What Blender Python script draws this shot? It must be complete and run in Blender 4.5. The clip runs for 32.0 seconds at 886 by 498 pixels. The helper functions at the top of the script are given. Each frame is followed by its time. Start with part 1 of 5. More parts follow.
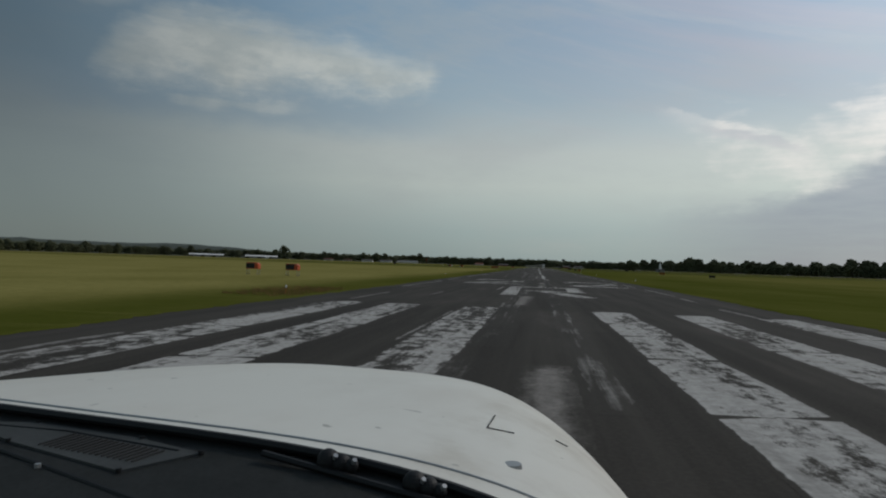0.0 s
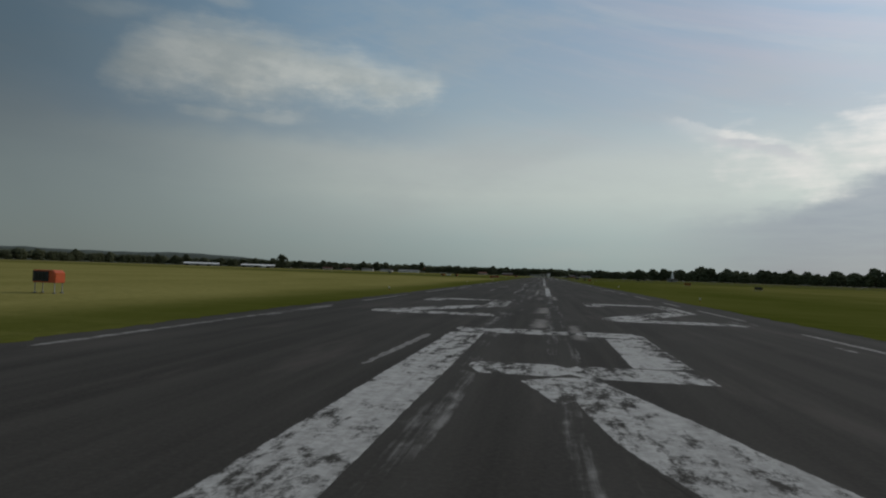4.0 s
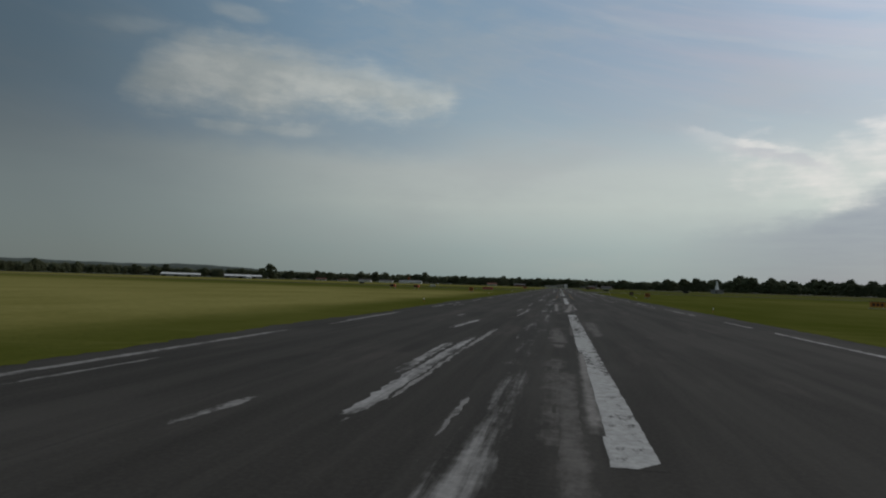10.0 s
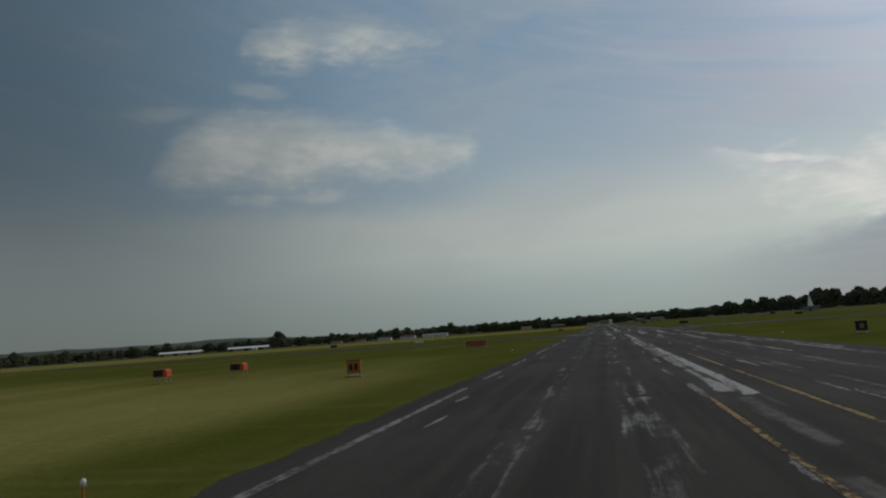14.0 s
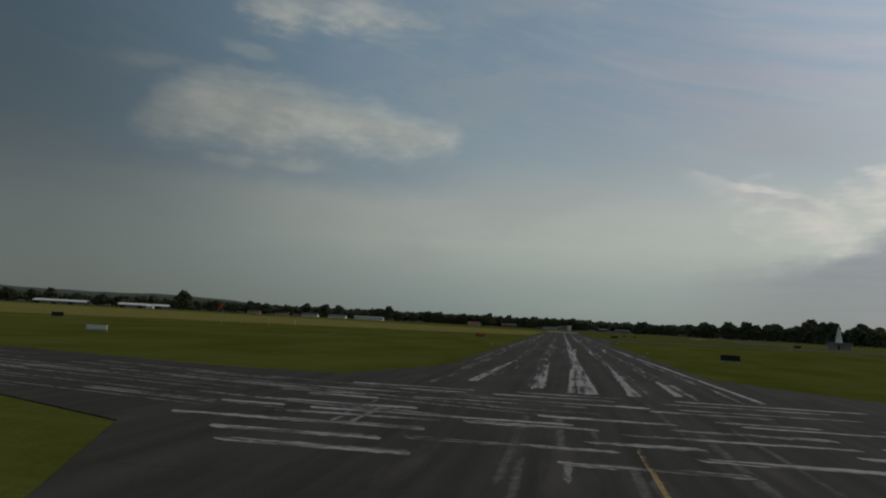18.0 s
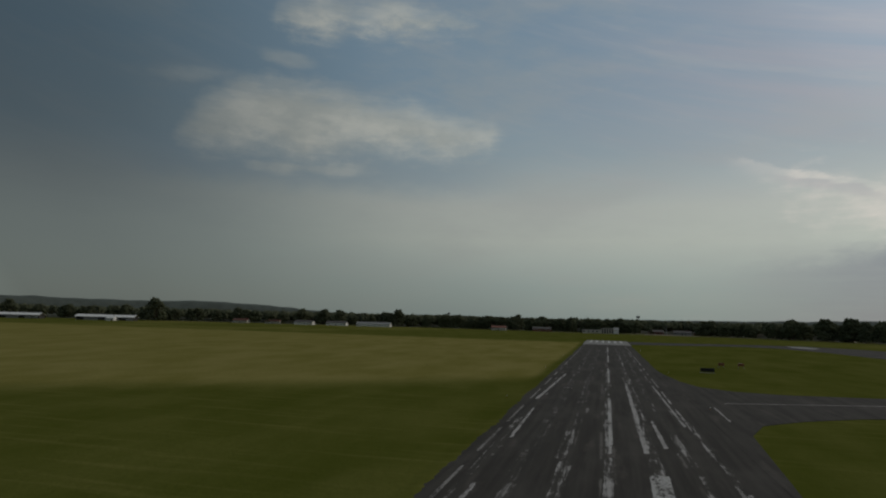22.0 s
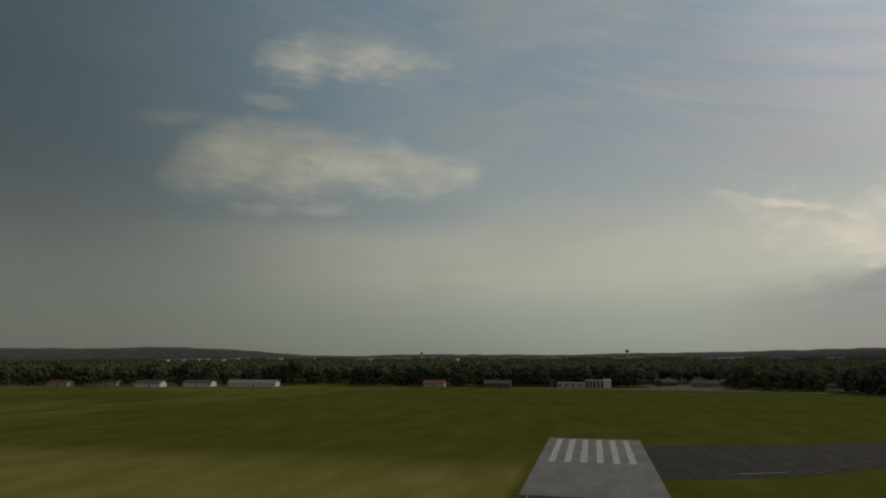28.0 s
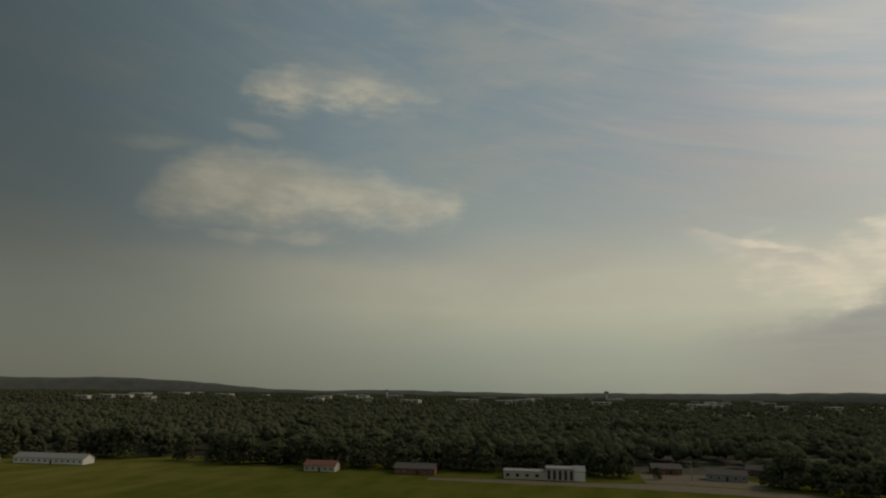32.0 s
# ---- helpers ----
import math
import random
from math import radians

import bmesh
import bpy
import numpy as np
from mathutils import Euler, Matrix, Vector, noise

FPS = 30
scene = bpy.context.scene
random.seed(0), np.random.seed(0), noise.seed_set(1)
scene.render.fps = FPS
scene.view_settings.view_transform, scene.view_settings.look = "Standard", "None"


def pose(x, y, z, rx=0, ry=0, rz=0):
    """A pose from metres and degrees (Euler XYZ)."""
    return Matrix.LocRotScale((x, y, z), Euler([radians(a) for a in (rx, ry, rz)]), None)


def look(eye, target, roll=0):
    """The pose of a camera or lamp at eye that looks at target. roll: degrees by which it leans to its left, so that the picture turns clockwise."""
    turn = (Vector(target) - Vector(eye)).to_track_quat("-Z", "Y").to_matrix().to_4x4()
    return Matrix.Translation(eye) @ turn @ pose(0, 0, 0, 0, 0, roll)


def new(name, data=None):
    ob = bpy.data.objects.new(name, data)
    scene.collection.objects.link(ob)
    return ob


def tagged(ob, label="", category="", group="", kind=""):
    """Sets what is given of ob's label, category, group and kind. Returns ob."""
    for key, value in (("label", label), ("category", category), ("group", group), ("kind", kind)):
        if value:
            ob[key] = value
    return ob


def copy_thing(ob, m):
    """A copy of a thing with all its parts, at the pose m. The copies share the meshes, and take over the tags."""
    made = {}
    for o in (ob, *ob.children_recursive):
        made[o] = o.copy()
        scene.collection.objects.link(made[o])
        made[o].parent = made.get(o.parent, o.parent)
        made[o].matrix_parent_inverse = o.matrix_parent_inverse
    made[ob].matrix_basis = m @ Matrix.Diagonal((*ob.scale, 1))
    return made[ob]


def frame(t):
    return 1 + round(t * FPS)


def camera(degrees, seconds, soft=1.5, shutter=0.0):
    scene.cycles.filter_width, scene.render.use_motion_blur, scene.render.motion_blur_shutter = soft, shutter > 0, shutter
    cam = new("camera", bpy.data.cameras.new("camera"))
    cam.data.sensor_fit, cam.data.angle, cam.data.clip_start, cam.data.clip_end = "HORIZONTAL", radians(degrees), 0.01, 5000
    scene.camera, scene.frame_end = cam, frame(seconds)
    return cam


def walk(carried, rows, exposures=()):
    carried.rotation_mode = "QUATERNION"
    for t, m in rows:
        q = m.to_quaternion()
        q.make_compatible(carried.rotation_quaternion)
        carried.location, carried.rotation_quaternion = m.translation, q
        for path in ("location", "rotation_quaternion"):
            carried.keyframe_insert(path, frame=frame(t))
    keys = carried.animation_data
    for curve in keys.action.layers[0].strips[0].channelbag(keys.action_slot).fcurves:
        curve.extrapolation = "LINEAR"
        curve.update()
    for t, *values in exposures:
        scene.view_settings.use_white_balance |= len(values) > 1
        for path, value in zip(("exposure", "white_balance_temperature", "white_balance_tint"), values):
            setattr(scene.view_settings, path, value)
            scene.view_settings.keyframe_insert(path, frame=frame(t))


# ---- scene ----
cam = camera(70.96, 32.0, soft=2.1)
# seconds, eye x y z, yaw to the left of the runway's heading, pitch, roll
PATH = [
    (0, -0.11, -28.52, 1.94, 8.761, 1.313, 1.862),
    (0.5, -0.04, -25.77, 1.93, 8.925, 1.348, 2.033),
    (1, -0.04, -22.47, 1.92, 8.861, 1.660, 2.125),
    (1.5, 0.00, -18.72, 1.92, 8.850, 1.977, 1.874),
    (2, 0.26, -14.49, 1.95, 8.470, 2.289, 2.310),
    (2.5, 0.34, -9.57, 1.95, 8.507, 2.424, 1.954),
    (4.5, 0.35, 15.05, 1.92, 9.417, 2.103, 1.973),
    (5, 0.46, 22.55, 1.95, 9.443, 2.362, 2.008),
    (5.5, 0.45, 30.56, 1.95, 9.463, 2.918, 2.066),
    (6, 0.41, 39.10, 1.94, 9.688, 2.684, 1.890),
    (6.5, 0.42, 48.15, 1.92, 9.794, 2.587, 1.862),
    (7, 0.41, 57.69, 1.98, 9.876, 2.885, 1.921),
    (7.5, 0.31, 67.67, 2.01, 9.684, 2.697, 2.034),
    (8, 0.18, 78.08, 2.04, 9.758, 2.821, 2.242),
    (8.5, 0.07, 88.96, 2.04, 10.046, 3.094, 2.059),
    (9, -0.04, 100.36, 2.07, 9.941, 3.269, 2.187),
    (9.5, -0.21, 112.31, 2.05, 10.150, 3.449, 1.827),
    (10, -0.39, 124.82, 2.00, 10.725, 3.132, 1.741),
    (10.5, -0.59, 137.85, 1.97, 11.238, 3.391, 1.533),
    (11, -1.05, 151.36, 1.97, 11.530, 3.648, 1.222),
    (11.5, -1.40, 165.29, 2.00, 12.099, 3.888, 1.728),
    (12, -1.90, 179.58, 2.00, 12.829, 4.153, 1.333),
    (12.5, -2.63, 194.12, 2.03, 13.453, 5.265, 0.596),
    (13, -3.38, 208.84, 2.17, 13.895, 6.563, -2.645),
    (13.5, -4.02, 223.68, 2.45, 13.923, 7.846, -5.139),
    (15.5, -4.11, 285.36, 3.16, 10.509, 6.634, 2.359),
    (16, -3.91, 302.64, 3.38, 9.219, 5.872, 3.217),
    (16.5, -3.40, 320.28, 3.56, 9.054, 6.650, 4.222),
    (17, -2.62, 338.25, 3.57, 9.114, 7.026, 5.359),
    (17.5, -1.91, 356.30, 3.70, 9.632, 6.155, 6.043),
    (18, -1.49, 374.38, 4.13, 11.006, 6.576, 3.030),
    (18.5, -1.27, 392.50, 4.72, 13.574, 6.914, 1.285),
    (19, -1.03, 410.66, 5.32, 15.410, 6.840, 1.412),
    (19.5, -0.71, 428.87, 5.94, 15.765, 6.621, 2.377),
    (20, -0.38, 447.13, 6.80, 15.455, 6.856, 2.239),
    (20.5, -0.22, 465.48, 8.05, 15.340, 6.564, 2.227),
    (21, -0.09, 483.91, 9.39, 15.297, 6.553, 1.947),
    (21.5, 0.10, 502.42, 10.59, 15.263, 6.523, 1.075),
    (22, 0.26, 521.03, 11.53, 14.855, 6.361, 1.548),
    (22.5, 0.30, 539.70, 12.24, 14.227, 6.599, 3.180),
    (23, 0.28, 558.44, 12.94, 13.204, 6.309, 3.024),
    (23.5, 0.34, 577.24, 13.87, 12.658, 7.126, 1.312),
    (24, 0.49, 596.09, 15.15, 12.680, 8.474, 0.417),
    (24.5, 0.72, 615.02, 16.68, 13.117, 8.680, 0.925),
    (25, 0.93, 634.04, 18.28, 13.242, 8.958, 2.573),
    (25.5, 1.09, 653.20, 19.82, 12.788, 8.900, 3.665),
    (27.5, 0.97, 731.27, 21.74, 13.829, 9.642, 0.194),
    (28, 1.06, 750.91, 23.26, 13.412, 9.754, -0.179),
    (28.5, 1.32, 770.55, 25.08, 12.736, 10.040, 1.461),
    (29, 1.76, 790.20, 27.13, 12.099, 10.118, 1.592),
    (29.5, 2.38, 809.88, 29.32, 11.716, 10.449, 0.477),
    (30, 3.18, 829.59, 31.60, 11.451, 11.491, 0.918),
    (30.5, 4.14, 849.32, 33.92, 11.566, 12.460, 1.474),
    (31, 5.23, 869.07, 36.25, 12.294, 11.700, 1.789),
    (31.5, 6.41, 888.83, 38.56, 11.933, 11.971, 1.094),
    (32, 7.68, 908.61, 40.82, 11.692, 12.758, 0.931),
]


def flown(x, y, z, yaw, pitch, roll):
    a, b = radians(yaw), radians(pitch)
    ahead = Vector((-math.sin(a) * math.cos(b), math.cos(a) * math.cos(b), math.sin(b)))
    return look((x, y, z), Vector((x, y, z)) + ahead * 2, roll)


EXPOSURES = [(0, 0.05, 6600, 13), (13, 0.0, 6650, 14), (16, -0.3, 6850, 13), (20, -0.32, 6900, 13), (25, -0.3, 7250, 14), (29, -0.26, 8050, 14), (32, -0.26, 8600, 13)]
walk(cam, [(t, flown(*row)) for t, *row in PATH], EXPOSURES)


# ---- light ----
import itertools

SUN_AZ, SUN_EL = 48.0, 36.0
sun_way = Vector((math.sin(radians(SUN_AZ)) * math.cos(radians(SUN_EL)), math.cos(radians(SUN_AZ)) * math.cos(radians(SUN_EL)), math.sin(radians(SUN_EL))))
sun = new("sun", bpy.data.lights.new("sun", "SUN"))
sun.data.energy, sun.data.angle, sun.data.color = 1.0, radians(12), (1.0, 0.95, 0.86)
sun.matrix_world = look(sun_way * 100, (0, 0, 0))


class Nodes:
    """Short names for building a node tree."""

    def __init__(self, tree):
        self.tree, self.links = tree, tree.links
        tree.nodes.clear()

    def add(self, kind, **values):
        node = self.tree.nodes.new(kind)
        if "operation" in values:
            node.operation = values["operation"]
        if "use_clamp" in values:
            node.use_clamp = values["use_clamp"]
        if "data_type" in values:
            node.data_type = values["data_type"]
        if "blend_type" in values:
            node.blend_type = values["blend_type"]
        if "interpolation_type" in values:
            node.interpolation_type = values["interpolation_type"]
        if "sky_type" in values:
            node.sky_type = values["sky_type"]
        if "sun_disc" in values:
            node.sun_disc = values["sun_disc"]
        if "sun_elevation" in values:
            node.sun_elevation = values["sun_elevation"]
        if "sun_rotation" in values:
            node.sun_rotation = values["sun_rotation"]
        if "attribute_name" in values:
            node.attribute_name = values["attribute_name"]
        return node

    def put(self, socket, value):
        if isinstance(value, bpy.types.NodeSocket):
            self.links.new(value, socket)
        elif value is not None:
            socket.default_value = value

    def m(self, op, a, b=None, c=None, clamp=False):
        node = self.add("ShaderNodeMath", operation=op, use_clamp=clamp)
        for socket, value in zip(node.inputs, (a, b, c)):
            self.put(socket, value)
        return node.outputs[0]

    def ramp(self, value, *stops, smooth=False):
        node = self.add("ShaderNodeValToRGB")
        if smooth:
            node.color_ramp.interpolation = "EASE"
        dots = node.color_ramp.elements
        while len(dots) < len(stops):
            dots.new(0.5)
        for dot, (place, colour) in zip(dots, stops):
            dot.position = place
            dot.color = (*colour, 1) if isinstance(colour, tuple) else (colour, colour, colour, 1)
        self.put(node.inputs[0], value)
        return node.outputs[0]

    def step(self, value, low, high):
        node = self.add("ShaderNodeMapRange", interpolation_type="SMOOTHSTEP")
        for socket, v in zip(node.inputs, (value, low, high, 0.0, 1.0)):
            self.put(socket, v)
        return node.outputs[0]

    def mix(self, fac, a, b, blend="MIX"):
        node = self.add("ShaderNodeMix", data_type="RGBA", blend_type=blend)
        self.put(node.inputs[0], fac)
        for socket, value in ((node.inputs[6], a), (node.inputs[7], b)):
            self.put(socket, (*value, 1) if isinstance(value, tuple) else value)
        return node.outputs[2]

    def xyz(self, vector):
        node = self.add("ShaderNodeSeparateXYZ")
        self.put(node.inputs[0], vector)
        return node.outputs

    def vec(self, x, y, z=0.0):
        node = self.add("ShaderNodeCombineXYZ")
        for socket, value in zip(node.inputs, (x, y, z)):
            self.put(socket, value)
        return node.outputs[0]

    def noise(self, vector, scale, detail=4.0, rough=0.55, stretch=None):
        if stretch:
            map_node = self.add("ShaderNodeMapping")
            self.put(map_node.inputs[0], vector)
            map_node.inputs["Scale"].default_value = stretch
            vector = map_node.outputs[0]
        node = self.add("ShaderNodeTexNoise")
        self.put(node.inputs["Vector"], vector)
        node.inputs["Scale"].default_value = scale
        node.inputs["Detail"].default_value = detail
        node.inputs["Roughness"].default_value = rough
        return node.outputs[0]


world = bpy.data.worlds.new("sky")
scene.world = world
world.use_nodes = True
n = Nodes(world.node_tree)
way = n.add("ShaderNodeTexCoord").outputs["Generated"]
wx, wy, wz = n.xyz(way)
az = n.m("MULTIPLY_ADD", n.m("ARCTAN2", wx, wy), 57.2958, 0.9)
el = n.m("MULTIPLY", n.m("ARCSINE", wz), 57.2958)
toward = n.add("ShaderNodeVectorMath", operation="DOT_PRODUCT")
n.put(toward.inputs[0], way)
toward.inputs[1].default_value = sun_way
near_sun = n.m("MULTIPLY_ADD", toward.outputs["Value"], 0.5, 0.5)
# thin high overcast, paler towards the sun, bluer overhead
haze = n.ramp(n.m("DIVIDE", el, 60.0, clamp=True), (0.0, (0.212, 0.288, 0.294)), (0.05, (0.255, 0.332, 0.332)), (0.12, (0.385, 0.440, 0.408)), (0.17, (0.375, 0.424, 0.402)), (0.25, (0.242, 0.328, 0.372)), (0.35, (0.168, 0.266, 0.350)), (0.65, (0.125, 0.210, 0.302)), (1.0, (0.135, 0.210, 0.298)))
# brightened again opposite the sun, out of view, as added fill for shaded sides
glow = n.m("MULTIPLY", n.ramp(near_sun, (0.0, 0.56), (0.3, 0.46), (0.46, 0.168), (0.52, 0.182), (0.58, 0.222), (0.65, 0.30), (0.75, 0.41), (0.85, 0.48), (0.92, 0.56), (1.0, 0.9)), 2.5)
veil = n.noise(n.vec(n.m("MULTIPLY", az, 0.045), n.m("MULTIPLY", el, 0.15), 3.0), 1.0, 6.0, 0.62)
sky_colour = n.mix(n.m("MULTIPLY", n.step(veil, 0.42, 0.70), 0.42), haze, (0.300, 0.335, 0.330))
lumps = n.m("SUBTRACT", n.noise(n.vec(n.m("MULTIPLY", az, 0.30), n.m("MULTIPLY", el, 0.52), 1.5), 1.0, 5.0, 0.52), 0.5)
broad = n.m("SUBTRACT", n.noise(n.vec(n.m("MULTIPLY", az, 0.10), n.m("MULTIPLY", el, 0.26), 7.5), 1.0, 4.0, 0.55), 0.5)
fine = n.m("SUBTRACT", n.noise(n.vec(n.m("MULTIPLY", az, 0.62), n.m("MULTIPLY", el, 1.25), 4.2), 1.0, 4.0, 0.6), 0.5)
fibre = n.m("SUBTRACT", n.noise(n.vec(n.m("MULTIPLY", az, 0.22), n.m("MULTIPLY", el, 1.7), 9.0), 1.0, 4.0, 0.6), 0.5)


def profile(stops):
    """A height in degrees that changes with the azimuth, from (azimuth, height) pairs."""
    lo, hi = stops[0][0], stops[-1][0]
    return n.m("MULTIPLY", n.ramp(n.m("DIVIDE", n.m("SUBTRACT", az, lo), hi - lo, clamp=True), *(((a - lo) / (hi - lo), h / 40.0) for a, h in stops)), 40.0)


def bank_of(top, bottom, wander, soft):
    """How far a cloud between two ragged outlines covers the sky."""
    high = n.m("ADD", el, n.m("ADD", n.m("MULTIPLY_ADD", lumps, wander, n.m("MULTIPLY", broad, wander * 0.7)), n.m("ADD", n.m("MULTIPLY", fine, wander * 0.75), n.m("MULTIPLY", fibre, wander * 0.8))))
    inner = n.m("MINIMUM", n.m("SUBTRACT", profile(top), high), n.m("SUBTRACT", high, profile(bottom)))
    return n.step(inner, -0.9, soft)


def cloud(puffs, soft, rough=1.0):
    """How far a ragged cloud, heaped from oval puffs (azimuth, height, half width, half height, slope), covers the sky."""
    body = None
    for az0, el0, wide, high, slope in puffs:
        off = n.m("SUBTRACT", az, az0)
        u = n.m("DIVIDE", off, wide)
        v = n.m("DIVIDE", n.m("SUBTRACT", n.m("SUBTRACT", el, el0), n.m("MULTIPLY", off, slope)), high)
        near = n.m("SUBTRACT", 1.0, n.m("SQRT", n.m("ADD", n.m("MULTIPLY", u, u), n.m("MULTIPLY", v, v))))
        body = near if body is None else n.m("SMOOTH_MAX", body, near, 0.25)
    ragged = n.m("ADD", n.m("MULTIPLY", lumps, 1.25), n.m("ADD", n.m("MULTIPLY", broad, 0.9), n.m("MULTIPLY", fibre, 0.6)))
    return n.step(n.m("ADD", body, n.m("MULTIPLY", ragged, rough)), -0.10, soft)


shade = n.noise(n.vec(n.m("MULTIPLY", az, 0.20), n.m("MULTIPLY", el, 0.40), 11.0), 1.0, 4.0, 0.5)
white = n.mix(n.step(n.m("ADD", shade, n.m("MULTIPLY", fine, 0.35)), 0.3, 0.7), (0.350, 0.392, 0.370), (0.475, 0.510, 0.470))
streaks = n.noise(n.vec(n.m("MULTIPLY_ADD", el, 0.5, n.m("MULTIPLY", az, 0.12)), n.m("MULTIPLY", az, 0.02), 5.0), 1.0, 6.0, 0.6)
# deep blue-green and painted-in lens falloff away from the sun, a green-grey haze under it
hazy_side = n.m("MULTIPLY", n.step(az, -8.0, -38.0), n.step(el, 15.0, 6.0))
sky_colour = n.mix(n.m("MULTIPLY", hazy_side, 0.60), sky_colour, (0.318, 0.402, 0.392))
away = n.m("MULTIPLY", n.step(az, -16.0, -46.0), n.step(el, 1.0, 16.0))
sky_colour = n.mix(n.m("MULTIPLY", away, 0.60), sky_colour, (0.082, 0.146, 0.182))
# thin mauve veil high on the sun's side, drawn out in fibres
sky_colour = n.mix(n.m("MULTIPLY", n.m("MULTIPLY", n.step(az, -14.0, 20.0), n.step(el, 9.0, 20.0)), n.m("MULTIPLY", n.m("MULTIPLY_ADD", n.step(el, 20.0, 33.0), -0.5, 1.0), n.m("MULTIPLY_ADD", n.step(streaks, 0.3, 0.7), 0.45, 0.28))), sky_colour, (0.305, 0.312, 0.350))
cirrus = n.noise(n.vec(n.m("MULTIPLY_ADD", el, 0.55, n.m("MULTIPLY", az, 0.16)), n.m("MULTIPLY_ADD", az, 0.05, n.m("MULTIPLY", el, -0.03)), 15.0), 1.0, 7.0, 0.62)
sky_colour = n.mix(n.m("MULTIPLY", n.m("MULTIPLY", n.step(cirrus, 0.48, 0.72), n.step(el, 6.0, 13.0)), n.m("MULTIPLY_ADD", n.step(az, -40.0, 10.0), 0.20, 0.05)), sky_colour, (0.350, 0.375, 0.385))
# the long heaped cloud with a clear strip of blue under it, and the smaller one over it
strip = n.m("MULTIPLY", n.m("MULTIPLY", n.step(n.m("ADD", el, n.m("MULTIPLY", lumps, 2.5)), 10.2, 12.8), n.step(el, 17.0, 13.5)), n.m("MULTIPLY", n.step(az, -46.0, -36.0), n.step(az, -4.0, -16.0)))
sky_colour = n.mix(n.m("MULTIPLY", strip, 0.42), sky_colour, (0.150, 0.236, 0.306))
heap = bank_of([(-39.2, 12.8), (-37.8, 15.8), (-36.2, 18.3), (-33.0, 20.5), (-30.5, 21.1), (-26, 20.8), (-21.5, 20.1), (-17.5, 19.9), (-14.4, 18.9), (-9.6, 18.1), (-7.6, 15.4)], [(-39.2, 16.2), (-37.7, 14.2), (-35, 13.4), (-30.5, 14.1), (-27, 13.4), (-22.5, 14.5), (-17, 14.3), (-13.2, 14.2), (-9.8, 15.1), (-7.6, 17.6)], 2.1, 2.7)
heap = n.m("MULTIPLY", heap, n.m("MULTIPLY_ADD", n.step(az, -40.0, -28.0), 0.30, n.m("MULTIPLY_ADD", fine, 0.15, 0.56)))
small = bank_of([(-32.0, 23.5), (-30.2, 26.4), (-28.5, 27.4), (-26.2, 28.4), (-23.0, 27.9), (-19.2, 28.8), (-15.4, 27.8), (-11.6, 26.9), (-9.8, 24.5)], [(-32.0, 27.5), (-30.2, 24.9), (-28, 24.2), (-26, 23.8), (-22.6, 24.9), (-20.0, 24.4), (-16.5, 24.5), (-11.8, 25.6), (-9.8, 28.0)], 2.6, 2.5)
small = n.m("MULTIPLY", small, n.m("MULTIPLY_ADD", n.step(fine, -0.2, 0.2), 0.22, 0.60))
for cover in (heap, small):
    sky_colour = n.mix(cover, sky_colour, white)
for puffs, soft, rough, strength in (
    ([(-29.5, 12.9, 3.2, 0.75, 0.0), (-23.5, 13.1, 4.0, 0.7, 0.05)], 0.8, 1.3, 0.42),
    ([(-28.5, 22.3, 2.6, 0.7, -0.1)], 0.9, 1.0, 0.30),
    ([(-37.0, 20.0, 4.0, 0.9, 0.1)], 1.0, 1.0, 0.22),
    ([(-55.0, 34.0, 9.0, 2.0, 0.0)], 0.6, 1.0, 0.6),
    ([(6.0, 40.0, 14.0, 2.4, 0.05)], 0.8, 1.0, 0.5),
):
    sky_colour = n.mix(n.m("MULTIPLY", cloud(puffs, soft, rough), strength), sky_colour, white)
# bright puffs on the sun's side, a thin drawn-out crest over them with a grey furrow, the darker bank beneath
sky_colour = n.mix(n.m("MULTIPLY", cloud([(20.8, 9.2, 6.4, 3.0, -0.25), (28.0, 10.5, 8.0, 3.6, 0.05)], 1.5, 1.9), 0.95), sky_colour, (0.560, 0.555, 0.520))
crest = profile([(10.2, 14.2), (15.7, 12.6), (20.1, 11.6), (23.8, 9.9), (28.0, 8.8)])
height = n.m("SUBTRACT", n.m("ADD", el, n.m("MULTIPLY_ADD", fine, 0.9, n.m("MULTIPLY", fibre, 0.7))), crest)
along_crest = n.m("MULTIPLY", n.m("MULTIPLY", n.step(az, 10.2, 14.0), n.step(az, 25.0, 19.0)), n.m("MULTIPLY_ADD", n.step(lumps, -0.2, 0.15), 0.6, 0.4))
sky_colour = n.mix(n.m("MULTIPLY", along_crest, n.m("MULTIPLY", n.m("MULTIPLY", n.step(height, 0.30, -0.05), n.step(height, -1.9, 0.0)), 0.70)), sky_colour, (0.560, 0.558, 0.525))
furrow = n.m("MULTIPLY", n.m("MULTIPLY", n.step(height, -0.30, -0.65), n.step(height, -1.5, -0.8)), n.m("MULTIPLY", n.step(az, 13.5, 16.5), n.step(az, 23.5, 20.0)))
sky_colour = n.mix(n.m("MULTIPLY", furrow, 0.50), sky_colour, (0.330, 0.345, 0.365))
low_edge = n.m("SUBTRACT", profile([(5.0, 3.8), (13.0, 5.7), (18.5, 5.9), (21.6, 6.6), (24.2, 7.9), (27.5, 9.4), (34.0, 11.0)]), n.m("ADD", el, n.m("ADD", n.m("MULTIPLY", lumps, 2.2), n.m("ADD", n.m("MULTIPLY", fibre, 1.8), n.m("MULTIPLY", fine, 1.3)))))
